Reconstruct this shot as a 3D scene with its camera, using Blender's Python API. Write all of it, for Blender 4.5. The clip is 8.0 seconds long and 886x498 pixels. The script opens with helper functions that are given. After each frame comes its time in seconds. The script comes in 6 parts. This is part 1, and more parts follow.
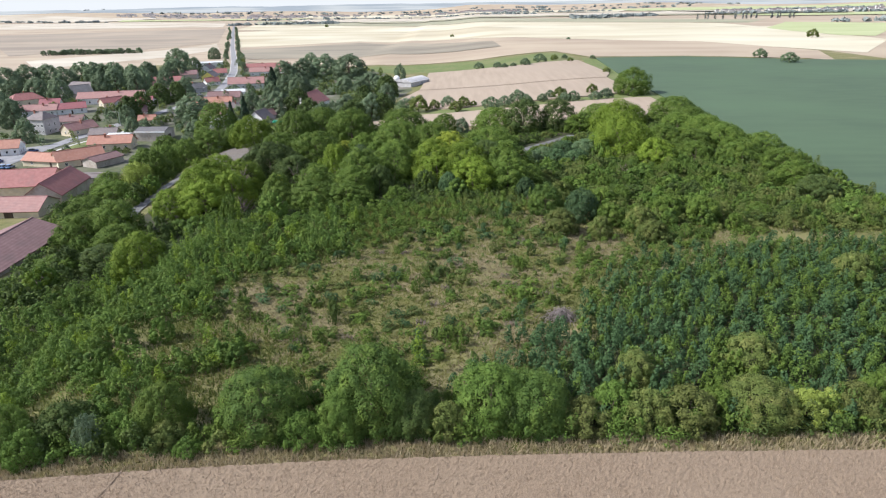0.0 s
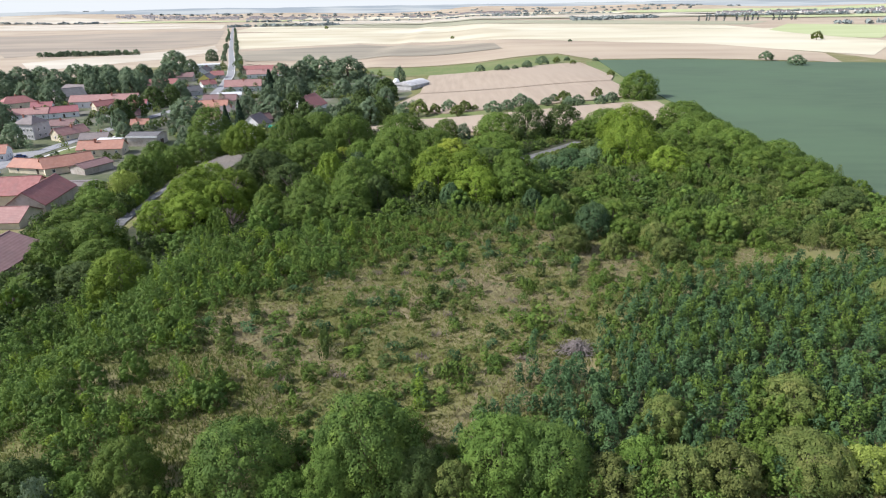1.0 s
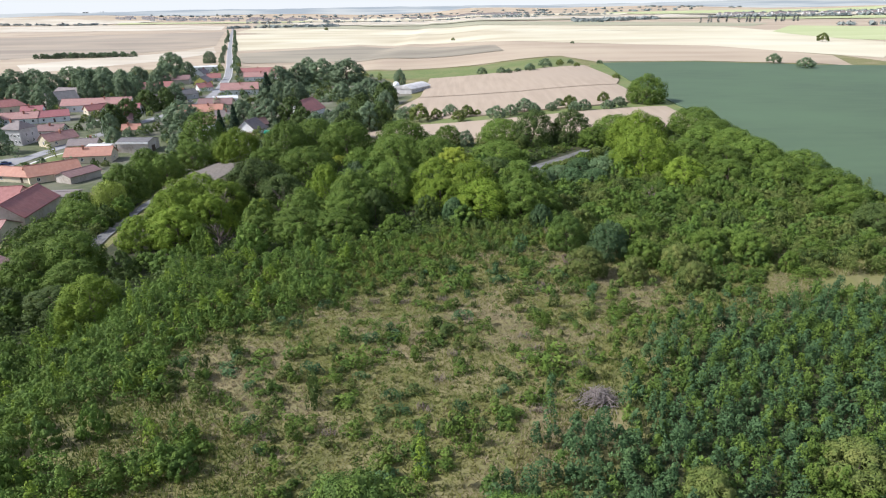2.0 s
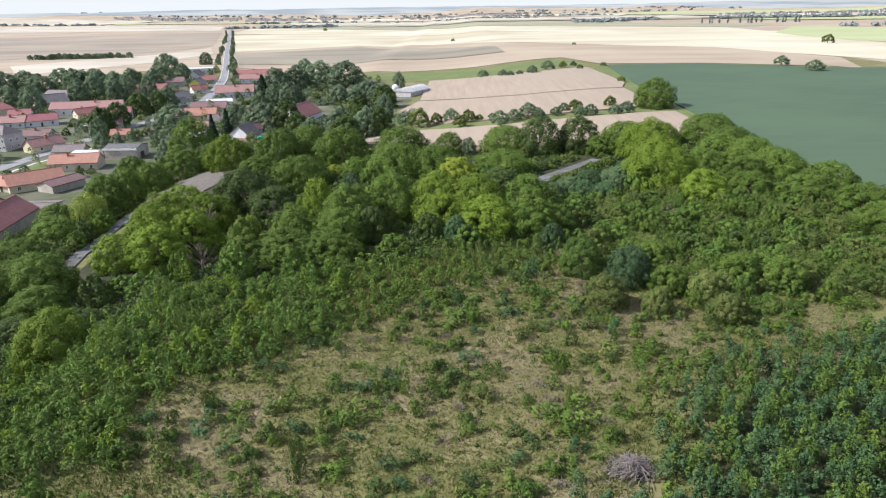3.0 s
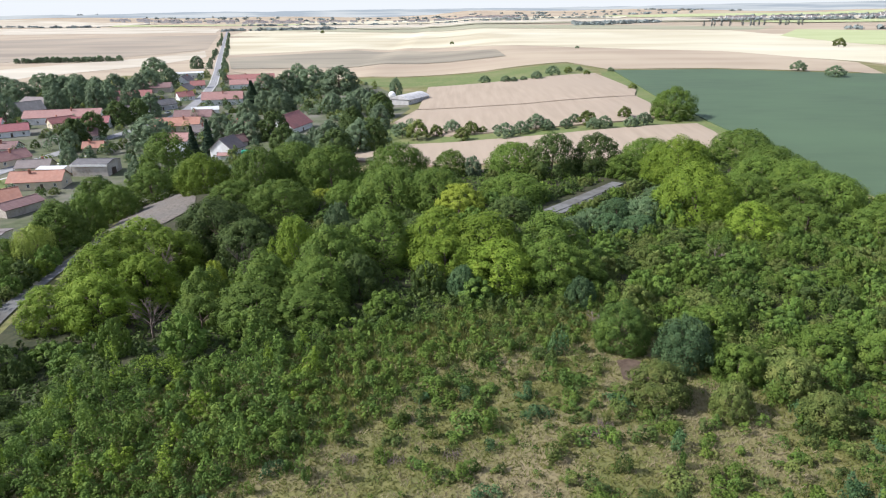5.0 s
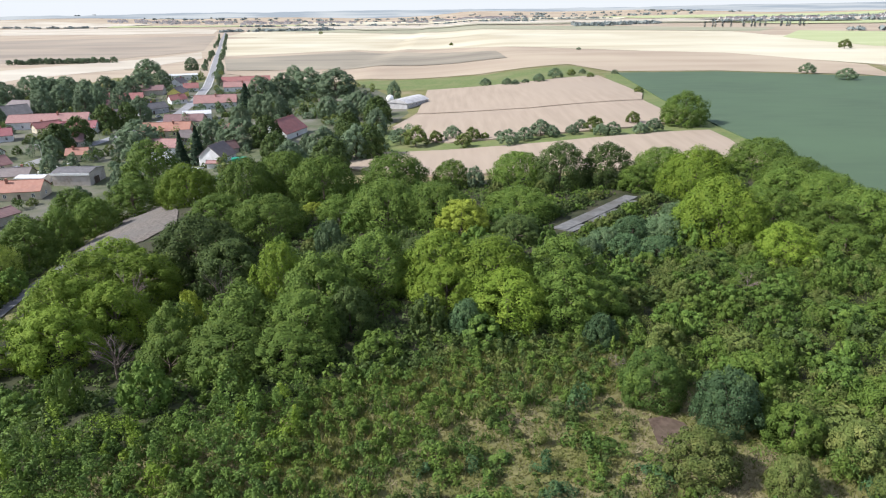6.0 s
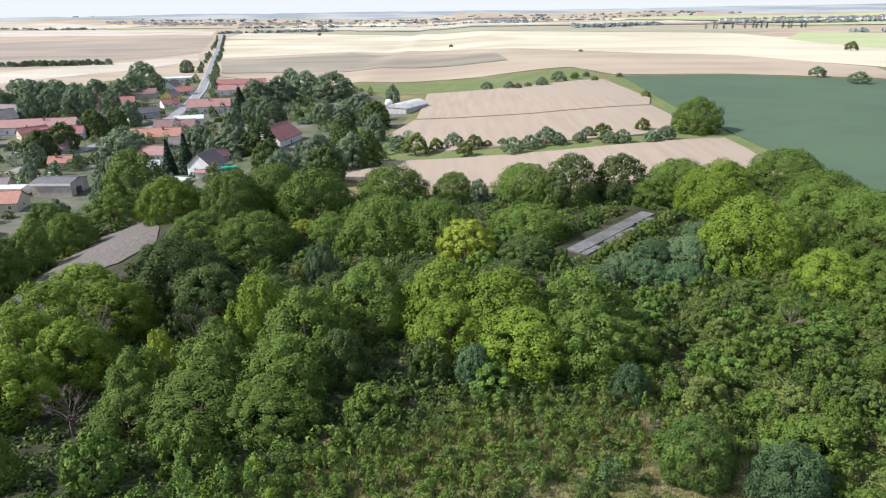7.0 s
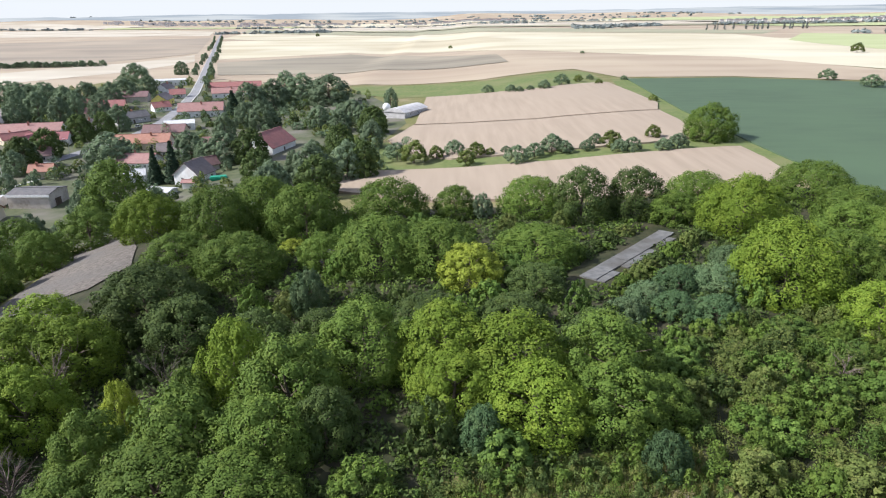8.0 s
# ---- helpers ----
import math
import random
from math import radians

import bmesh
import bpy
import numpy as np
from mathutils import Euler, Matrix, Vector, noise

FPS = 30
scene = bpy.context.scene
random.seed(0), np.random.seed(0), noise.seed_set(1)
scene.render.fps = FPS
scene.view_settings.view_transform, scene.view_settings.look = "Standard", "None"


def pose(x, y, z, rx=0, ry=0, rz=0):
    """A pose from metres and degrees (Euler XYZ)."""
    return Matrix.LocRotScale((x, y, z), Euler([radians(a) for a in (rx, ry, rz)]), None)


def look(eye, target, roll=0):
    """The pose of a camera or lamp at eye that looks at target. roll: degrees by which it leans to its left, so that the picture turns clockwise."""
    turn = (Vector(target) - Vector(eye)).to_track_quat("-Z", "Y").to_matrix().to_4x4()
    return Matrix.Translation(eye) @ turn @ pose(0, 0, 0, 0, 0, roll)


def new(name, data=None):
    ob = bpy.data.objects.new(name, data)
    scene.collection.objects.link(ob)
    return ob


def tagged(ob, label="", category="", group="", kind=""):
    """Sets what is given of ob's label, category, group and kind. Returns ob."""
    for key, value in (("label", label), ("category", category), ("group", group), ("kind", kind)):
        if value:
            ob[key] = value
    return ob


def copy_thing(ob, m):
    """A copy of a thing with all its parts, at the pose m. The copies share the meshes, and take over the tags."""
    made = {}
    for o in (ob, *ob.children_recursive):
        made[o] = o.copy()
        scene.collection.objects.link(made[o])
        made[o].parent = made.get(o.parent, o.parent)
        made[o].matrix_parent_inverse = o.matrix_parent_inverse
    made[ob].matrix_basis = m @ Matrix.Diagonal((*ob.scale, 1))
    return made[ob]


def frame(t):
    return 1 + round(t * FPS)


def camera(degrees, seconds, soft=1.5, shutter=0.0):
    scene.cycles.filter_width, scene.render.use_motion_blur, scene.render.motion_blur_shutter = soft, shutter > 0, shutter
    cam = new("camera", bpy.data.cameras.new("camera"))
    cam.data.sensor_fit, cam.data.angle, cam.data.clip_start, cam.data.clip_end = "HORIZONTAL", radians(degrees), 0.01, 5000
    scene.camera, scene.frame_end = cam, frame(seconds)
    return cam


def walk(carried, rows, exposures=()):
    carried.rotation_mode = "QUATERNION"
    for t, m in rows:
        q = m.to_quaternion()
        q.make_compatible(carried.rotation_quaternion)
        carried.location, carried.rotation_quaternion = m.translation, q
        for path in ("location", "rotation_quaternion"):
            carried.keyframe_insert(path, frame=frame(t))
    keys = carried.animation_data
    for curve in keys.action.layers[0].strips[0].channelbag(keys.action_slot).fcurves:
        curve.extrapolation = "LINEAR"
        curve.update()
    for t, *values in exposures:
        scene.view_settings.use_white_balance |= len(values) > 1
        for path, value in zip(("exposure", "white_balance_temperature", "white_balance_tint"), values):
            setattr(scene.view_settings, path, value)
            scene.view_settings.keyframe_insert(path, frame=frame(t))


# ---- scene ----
cam = camera(69.98, 8.0, soft=1.15)
# seconds, eye x, y, z, yaw to the left, pitch, roll
ROWS = [
    (0, 0.00, 0.00, 45.00, 1.33, -21.36, -0.81),
    (0.5, -0.26, 4.32, 44.87, 1.30, -21.34, -0.79),
    (1, -0.59, 9.48, 44.87, 1.31, -21.23, -0.77),
    (1.5, -0.91, 14.86, 44.89, 1.34, -21.16, -0.76),
    (3, -2.14, 32.50, 45.07, 1.26, -21.09, -0.71),
    (3.5, -2.45, 38.56, 45.13, 1.22, -21.07, -0.70),
    (4, -2.76, 45.20, 45.19, 1.18, -21.02, -0.68),
    (4.5, -3.07, 51.52, 45.22, 1.15, -20.95, -0.66),
    (6, -3.96, 70.95, 45.11, 1.01, -20.85, -0.63),
    (6.5, -4.36, 77.26, 45.11, 0.97, -20.77, -0.61),
    (7, -4.68, 83.92, 45.17, 0.94, -20.74, -0.60),
    (7.5, -4.96, 90.17, 45.24, 0.90, -20.72, -0.59),
    (8, -5.33, 97.00, 45.31, 0.84, -20.69, -0.58),
]


def flown(x, y, z, yaw, pitch, roll):
    """The pose of a level-flying camera from its eye and angles in degrees."""
    return pose(x, y, z, 0, 0, yaw) @ pose(0, 0, 0, 90 + pitch) @ pose(0, 0, 0, 0, 0, roll)


walk(cam, [(t, flown(x, y, z, yaw, pitch, roll)) for t, x, y, z, yaw, pitch, roll in ROWS])

# ---- light ----
SUN_ELEVATION, SUN_AZIMUTH = 40, -98  # degrees; azimuth from +y towards +x
world = bpy.data.worlds.new("sky")
scene.world = world
world.use_nodes = True
_n = world.node_tree.nodes
sky = _n.new("ShaderNodeTexSky")
sky.sky_type, sky.sun_disc = "NISHITA", False
sky.sun_elevation, sky.sun_rotation = radians(SUN_ELEVATION), radians(SUN_AZIMUTH)
sky.air_density, sky.dust_density, sky.ozone_density, sky.altitude = 1.0, 1.2, 1.0, 0
_n["Background"].inputs["Strength"].default_value = 0.11
veil = _n.new("ShaderNodeMix")  # thin bright cloud over the whole sky
veil.data_type = "RGBA"
veil.inputs[0].default_value, veil.inputs[7].default_value = 0.32, (6.6, 7.0, 9.2, 1)
world.node_tree.links.new(sky.outputs["Color"], veil.inputs[6])
world.node_tree.links.new(veil.outputs[2], _n["Background"].inputs["Color"])
lamp = bpy.data.lights.new("sun", "SUN")
lamp.energy, lamp.angle, lamp.color = 5.0, radians(3), (1.0, 0.985, 0.98)
sun = new("sun", lamp)
_e, _a = radians(SUN_ELEVATION), radians(SUN_AZIMUTH)
sun.matrix_basis = look((0, 0, 300), (-300 * math.cos(_e) * math.sin(_a), -300 * math.cos(_e) * math.cos(_a), 300 - 300 * math.sin(_e)))
scene.view_settings.exposure = 0.48

rng = np.random.default_rng(7)


# ---- materials ----
def material(name):
    m = bpy.data.materials.new(name)
    m.use_nodes = True
    return m, m.node_tree.nodes, m.node_tree.links, m.node_tree.nodes["Principled BSDF"]


def mix_colors(nodes, links, fac, a, b):
    """A colour mix; a and b are colours or sockets. Returns the output socket."""
    mix = nodes.new("ShaderNodeMix")
    mix.data_type = "RGBA"
    for socket, v in ((mix.inputs[0], fac), (mix.inputs[6], a), (mix.inputs[7], b)):
        if isinstance(v, bpy.types.NodeSocket):
            links.new(v, socket)
        else:
            socket.default_value = (*v, 1) if isinstance(v, tuple) else v
    return mix.outputs[2]


def noise_fac(nodes, links, scale, low=0.35, high=0.65, detail=4, stretch=None, local=False):
    """Noise in metres, spread to 0..1 between low and high."""
    tex = nodes.new("ShaderNodeTexNoise")
    tex.inputs["Scale"].default_value, tex.inputs["Detail"].default_value = scale, detail
    if local:
        at = nodes.new("ShaderNodeTexCoord").outputs["Object"]
    else:
        at = nodes.new("ShaderNodeNewGeometry").outputs["Position"]
    if stretch:
        mapping = nodes.new("ShaderNodeMapping")
        mapping.inputs["Scale"].default_value = stretch[:3]
        mapping.inputs["Rotation"].default_value = (0, 0, radians(stretch[3]))
        links.new(at, mapping.inputs["Vector"])
        at = mapping.outputs["Vector"]
    links.new(at, tex.inputs["Vector"])
    span = nodes.new("ShaderNodeMapRange")
    span.inputs["From Min"].default_value, span.inputs["From Max"].default_value = low, high
    links.new(tex.outputs["Fac"], span.inputs["Value"])
    return span.outputs["Result"]


def bumped(nodes, links, shader, height, strength, distance):
    bump = nodes.new("ShaderNodeBump")
    bump.inputs["Strength"].default_value, bump.inputs["Distance"].default_value = strength, distance
    links.new(height, bump.inputs["Height"])
    links.new(bump.outputs["Normal"], shader.inputs["Normal"])


def surface(name, a, b, scale, c=None, scale_c=0.05, rough=0.85, stretch=None, local=False, bump=0.0, metal=0.0, low=0.35, high=0.65):
    """Colour a to b by noise of one scale, c laid over in large patches, and a fine relief."""
    m, nodes, links, shader = material(name)
    fine = noise_fac(nodes, links, scale, low, high, 5, stretch, local)
    col = mix_colors(nodes, links, fine, a, b)
    if c:
        col = mix_colors(nodes, links, noise_fac(nodes, links, scale_c, 0.45, 0.68, 3, None, local), col, c)
    links.new(col, shader.inputs["Base Color"])
    shader.inputs["Roughness"].default_value, shader.inputs["Metallic"].default_value = rough, metal
    shader.inputs["Specular IOR Level"].default_value = 0.25
    if bump:
        bumped(nodes, links, shader, fine, 0.6, bump)
    return m


def foliage(name, dark, light, fresh, through_light=0.18):
    """Leaves: each leaf its own tone, each plant a little apart, patches of fresher growth; some light passes through."""
    m, nodes, links, shader = material(name)
    island = nodes.new("ShaderNodeNewGeometry").outputs["Random Per Island"]
    spread = nodes.new("ShaderNodeMapRange")
    spread.inputs["To Min"].default_value, spread.inputs["To Max"].default_value = 0.2, 0.8
    links.new(island, spread.inputs["Value"])
    col = mix_colors(nodes, links, spread.outputs["Result"], dark, light)
    patch = noise_fac(nodes, links, 0.55, 0.48, 0.7, 2)
    col = mix_colors(nodes, links, patch, col, fresh)
    hue = nodes.new("ShaderNodeHueSaturation")
    plant = nodes.new("ShaderNodeMapRange")
    plant.inputs["To Min"].default_value, plant.inputs["To Max"].default_value = 0.8, 1.2
    links.new(nodes.new("ShaderNodeObjectInfo").outputs["Random"], plant.inputs["Value"])
    links.new(plant.outputs["Result"], hue.inputs["Value"])
    links.new(col, hue.inputs["Color"])
    links.new(hue.outputs["Color"], shader.inputs["Base Color"])
    shader.inputs["Roughness"].default_value, shader.inputs["Specular IOR Level"].default_value = 0.7, 0.15
    glow = nodes.new("ShaderNodeBsdfTranslucent")
    links.new(hue.outputs["Color"], glow.inputs["Color"])
    both = nodes.new("ShaderNodeMixShader")
    both.inputs[0].default_value = through_light
    links.new(shader.outputs[0], both.inputs[1])
    links.new(glow.outputs[0], both.inputs[2])
    links.new(both.outputs[0], nodes["Material Output"].inputs["Surface"])
    return m


LEAF = {
    "bright": foliage("leaf_bright", (0.096, 0.156, 0.019), (0.165, 0.237, 0.030), (0.188, 0.252, 0.035)),
    "mid": foliage("leaf_mid", (0.068, 0.118, 0.024), (0.119, 0.181, 0.031), (0.141, 0.198, 0.038)),
    "dark": foliage("leaf_dark", (0.047, 0.077, 0.025), (0.086, 0.126, 0.033), (0.097, 0.133, 0.036)),
    "blue": foliage("leaf_blue", (0.071, 0.122, 0.056), (0.129, 0.189, 0.089), (0.148, 0.201, 0.094)),
    "yellow": foliage("leaf_yellow", (0.188, 0.242, 0.029), (0.301, 0.353, 0.050), (0.282, 0.343, 0.058)),
    "olive": foliage("leaf_olive", (0.083, 0.119, 0.033), (0.148, 0.184, 0.047), (0.178, 0.195, 0.059)),
    "willow": foliage("leaf_willow", (0.188, 0.252, 0.051), (0.299, 0.361, 0.079), (0.322, 0.384, 0.095), 0.3),
    "needle": foliage("leaf_needle", (0.016, 0.034, 0.019), (0.032, 0.058, 0.030), (0.035, 0.062, 0.030), 0.1),
    # far leaves: distance haze is put into a pale grey-blue colour
    "far": foliage("leaf_far_hazy", (0.163, 0.194, 0.188), (0.219, 0.250, 0.240), (0.231, 0.256, 0.240), 0.1),
    "sapling": foliage("leaf_sapling", (0.056, 0.104, 0.024), (0.104, 0.167, 0.038), (0.140, 0.209, 0.040)),
    # grey-green leaves, made paler and bluer to hold the haze over the village
    "grove": foliage("leaf_grove_hazy", (0.092, 0.140, 0.080), (0.165, 0.219, 0.122), (0.177, 0.229, 0.126)),
    "rust": foliage("leaf_rust", (0.085, 0.105, 0.030), (0.136, 0.152, 0.045), (0.145, 0.168, 0.050)),
    "teal": foliage("leaf_teal", (0.046, 0.09, 0.04), (0.084, 0.14, 0.058), (0.096, 0.152, 0.062)),
    "ash": foliage("leaf_ash", (0.042, 0.090, 0.038), (0.079, 0.141, 0.056), (0.095, 0.163, 0.060)),
    "lime": foliage("leaf_lime", (0.070, 0.129, 0.025), (0.123, 0.198, 0.039), (0.141, 0.211, 0.044)),
}
# litter and weeds, with the shade under the plants put into dark colours
SHADED_LITTER = surface("shaded_leaf_litter", (0.022, 0.028, 0.012), (0.045, 0.048, 0.02), 0.7, (0.055, 0.05, 0.03), 0.15, bump=0.1)
SHADED_WEEDS = surface("weeds", (0.022, 0.032, 0.012), (0.045, 0.055, 0.02), 1.2, (0.06, 0.06, 0.028), 0.15, bump=0.12)
YARD = surface("yards", (0.06, 0.075, 0.035), (0.105, 0.115, 0.06), 0.3, (0.15, 0.14, 0.115), 0.06)
BARK = surface("bark", (0.09, 0.07, 0.05), (0.16, 0.13, 0.1), 3, rough=0.9, local=True, bump=0.05)
DEADWOOD = surface("dead_wood", (0.13, 0.098, 0.086), (0.22, 0.178, 0.158), 2, rough=0.9, local=True)
# brown earth, its colour lowered to stand in for the shade of a tree
SHADED_EARTH = surface("bare_earth", (0.07, 0.047, 0.035), (0.12, 0.086, 0.066), 1.5, (0.1, 0.075, 0.052), 0.4, bump=0.08)
CUTWOOD = surface("cut_branches", (0.15, 0.125, 0.115), (0.26, 0.225, 0.21), 2, rough=0.9, local=True)
STRAW = foliage("dry_grass", (0.29, 0.24, 0.152), (0.37, 0.312, 0.205), (0.29, 0.25, 0.135), 0.35)
GRASS = foliage("green_grass", (0.135, 0.155, 0.042), (0.19, 0.2, 0.058), (0.215, 0.198, 0.07), 0.3)
WEED = foliage("green_weeds", (0.057, 0.090, 0.021), (0.110, 0.149, 0.033), (0.125, 0.153, 0.038), 0.25)
EARTH = surface("meadow", (0.115, 0.122, 0.042), (0.165, 0.158, 0.058), 0.6, (0.225, 0.188, 0.105), 0.07, bump=0.1)
WHEAT = surface("ripe_wheat", (0.12, 0.086, 0.058), (0.27, 0.203, 0.142), 14, (0.235, 0.178, 0.125), 0.05, bump=0.03, low=0.3, high=0.58)
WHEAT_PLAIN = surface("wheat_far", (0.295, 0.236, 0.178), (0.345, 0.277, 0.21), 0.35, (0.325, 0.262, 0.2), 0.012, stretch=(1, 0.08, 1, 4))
TRACK = surface("trodden_wheat", (0.17, 0.125, 0.085), (0.25, 0.19, 0.14), 3)
BEANS = surface("bean_field", (0.06, 0.094, 0.056), (0.072, 0.11, 0.063), 0.2, (0.076, 0.12, 0.067), 0.011, stretch=(0.25, 1, 1, 0))
TURF = surface("grass_strip", (0.098, 0.134, 0.04), (0.14, 0.17, 0.058), 0.5, (0.16, 0.168, 0.07), 0.05)
# stubble of the plain; sunlight and haze out there are put into pale colours
HAZY_STUBBLE = surface("hazy_pale_stubble", (0.42, 0.37, 0.29), (0.51, 0.465, 0.38), 0.012, (0.37, 0.315, 0.24), 0.006, stretch=(0.12, 1, 1, 8))
SUNLIT_SOIL = surface("sunlit_cream_stubble", (0.4, 0.345, 0.24), (0.52, 0.475, 0.345), 0.01, (0.56, 0.525, 0.4), 0.004, stretch=(0.1, 1, 1, 10))
PINK_SOIL = surface("pinkish_stubble", (0.3, 0.235, 0.17), (0.375, 0.305, 0.225), 0.02, (0.4, 0.33, 0.24), 0.008, stretch=(0.15, 1, 1, 8))
BROWN_SOIL = surface("brown_soil", (0.225, 0.185, 0.145), (0.29, 0.245, 0.19), 0.015, (0.34, 0.28, 0.21), 0.005, stretch=(0.12, 1, 1, 8))
GREY_SOIL = surface("grey_brown_soil", (0.19, 0.165, 0.125), (0.26, 0.23, 0.175), 0.02, (0.31, 0.27, 0.2), 0.007, stretch=(0.12, 1, 1, 8))
PALE_GREEN_SOIL = surface("pale_green_field", (0.320, 0.360, 0.176), (0.400, 0.424, 0.232), 0.02, stretch=(0.2, 1, 1, 0))
OLIVE_SOIL = surface("olive_field", (0.255, 0.255, 0.170), (0.323, 0.306, 0.212), 0.015, stretch=(0.15, 1, 1, 5))
ASPHALT = surface("worn_asphalt", (0.2, 0.2, 0.21), (0.28, 0.28, 0.29), 0.4, (0.24, 0.235, 0.23), 0.05, rough=0.8)
CONCRETE = surface("weathered_concrete", (0.12, 0.12, 0.12), (0.17, 0.17, 0.165), 0.8, (0.095, 0.09, 0.082), 0.12, rough=0.85, bump=0.02)
GRAVEL = surface("gravel_bank", (0.1, 0.086, 0.074), (0.17, 0.15, 0.132), 1.2, (0.125, 0.115, 0.105), 0.1, rough=0.95, bump=0.15)
KERB = surface("kerb_stone", (0.4, 0.4, 0.38), (0.52, 0.51, 0.48), 1)


def roofing(name, a, b, stain):
    """Rows of tiles along the slope, stained and bleached."""
    m, nodes, links, shader = material(name)
    wave = nodes.new("ShaderNodeTexWave")
    wave.bands_direction = "Z"
    wave.inputs["Scale"].default_value, wave.inputs["Distortion"].default_value = 1.1, 0.6
    links.new(nodes.new("ShaderNodeTexCoord").outputs["Object"], wave.inputs["Vector"])
    col = mix_colors(nodes, links, noise_fac(nodes, links, 0.9, 0.3, 0.7, 5, None, True), a, b)
    col = mix_colors(nodes, links, noise_fac(nodes, links, 0.25, 0.5, 0.75, 4, None, True), col, stain)
    rows = nodes.new("ShaderNodeMath")
    rows.operation = "MULTIPLY"
    rows.inputs[1].default_value = 0.22
    links.new(wave.outputs["Fac"], rows.inputs[0])
    col = mix_colors(nodes, links, rows.outputs[0], col, tuple(v * 0.6 for v in a))
    links.new(col, shader.inputs["Base Color"])
    shader.inputs["Roughness"].default_value = 0.75
    bumped(nodes, links, shader, wave.outputs["Fac"], 0.5, 0.05)
    return m


ROOF = {
    "red": roofing("red_tiles", (0.262, 0.098, 0.09), (0.33, 0.142, 0.128), (0.22, 0.108, 0.1)),
    "pink": roofing("faded_tiles", (0.29, 0.148, 0.132), (0.35, 0.2, 0.178), (0.25, 0.148, 0.135)),
    "orange": roofing("orange_tiles", (0.34, 0.155, 0.108), (0.4, 0.205, 0.148), (0.29, 0.15, 0.115)),
    "crimson": roofing("crimson_sheet", (0.266, 0.085, 0.092), (0.311, 0.116, 0.122), (0.243, 0.101, 0.107)),
    "maroon": roofing("maroon_tiles", (0.168, 0.092, 0.089), (0.222, 0.134, 0.128), (0.149, 0.096, 0.090)),
    "grey": roofing("grey_slate", (0.1, 0.095, 0.1), (0.15, 0.145, 0.145), (0.09, 0.085, 0.085)),
    "brown": roofing("brown_tiles", (0.156, 0.126, 0.121), (0.212, 0.180, 0.174), (0.134, 0.116, 0.111)),
    "metal": roofing("pale_sheet", (0.503, 0.510, 0.517), (0.622, 0.629, 0.629), (0.419, 0.419, 0.412)),
}
PLASTER = {
    "white": surface("white_plaster", (0.700, 0.696, 0.691), (0.800, 0.799, 0.799), 0.7, (0.620, 0.604, 0.583), 0.3, local=True),
    "cream": surface("cream_plaster", (0.58, 0.5, 0.36), (0.66, 0.58, 0.44), 0.7, (0.5, 0.44, 0.35), 0.3, local=True),
    "grey": surface("grey_plaster", (0.420, 0.410, 0.410), (0.520, 0.512, 0.508), 0.7, (0.370, 0.358, 0.356), 0.3, local=True),
    "yellow": surface("yellow_plaster", (0.72, 0.62, 0.16), (0.8, 0.7, 0.24), 0.7, local=True),
    "stone": surface("bare_wall", (0.34, 0.3, 0.26), (0.46, 0.41, 0.36), 1.2, (0.5, 0.46, 0.42), 0.25, local=True),
}
FRAME = surface("white_window_frame", (0.72, 0.72, 0.7), (0.8, 0.8, 0.78), 2, rough=0.4, local=True)
TIMBER = surface("dark_timber", (0.06, 0.045, 0.035), (0.11, 0.08, 0.06), 2, local=True, stretch=(1, 1, 0.1, 0))
BRICK = surface("chimney_brick", (0.3, 0.13, 0.09), (0.4, 0.19, 0.14), 4, local=True)
TARP = surface("green_tarpaulin", (0.02, 0.25, 0.16), (0.03, 0.32, 0.2), 1, rough=0.5, local=True)
GLASS, _n, _l, _s = material("window_glass")
_s.inputs["Base Color"].default_value, _s.inputs["Roughness"].default_value = (0.03, 0.035, 0.04, 1), 0.08
RUBBER = surface("tyre_rubber", (0.02, 0.02, 0.02), (0.035, 0.035, 0.035), 5, local=True)


def paint(name, rgb):
    m, nodes, links, shader = material(name)
    col = mix_colors(nodes, links, noise_fac(nodes, links, 1.5, 0.3, 0.7, 3, None, True), rgb, tuple(v * 0.88 for v in rgb))
    links.new(col, shader.inputs["Base Color"])
    shader.inputs["Roughness"].default_value, shader.inputs["Coat Weight"].default_value = 0.35, 0.6
    return m


# ---- the lie of the land ----
def ease(v):
    v = np.clip(v, 0, 1)
    return v * v * (3 - 2 * v)


def height(x, y):
    """Height of the ground: a plateau that falls to the village in the west and to the plain in the north, hills on the horizon."""
    z = -9.5 * ease((y - 130) / 200) * ease((90 - x) / 150)
    z = z - 11 * ease((-x - 72) / 45) * ease((y - 60) / 70) * (1 - 0.6 * ease((y - 200) / 150))
    z = z - 8 * ease((y - 650) / 600) + 1.0 * ease((115 - y) / 50)
    # the scarp at the plateau's western rim, which the wood hides
    beyond = np.maximum((-48 - x) * 0.9, y - np.interp(x, (-60, -35, -10), (128, 143, 150)))
    scarp = ease(beyond / 16) * ease((-14 - x) / 26) * (1 - ease((-80 - x) / 24)) * (1 - ease((y - 172) / 60)) * ease((y - 42) / 25)
    z = z - 6.5 * scarp
    far = np.hypot(x, y)
    return z + 46 * ease((far - 3300) / 1500) * (1 + 0.25 * np.sin(x / 420) + 0.2 * np.sin(x / 173 + 1))


def ground_z(x, y):
    return float(height(np.array(float(x)), np.array(float(y))))


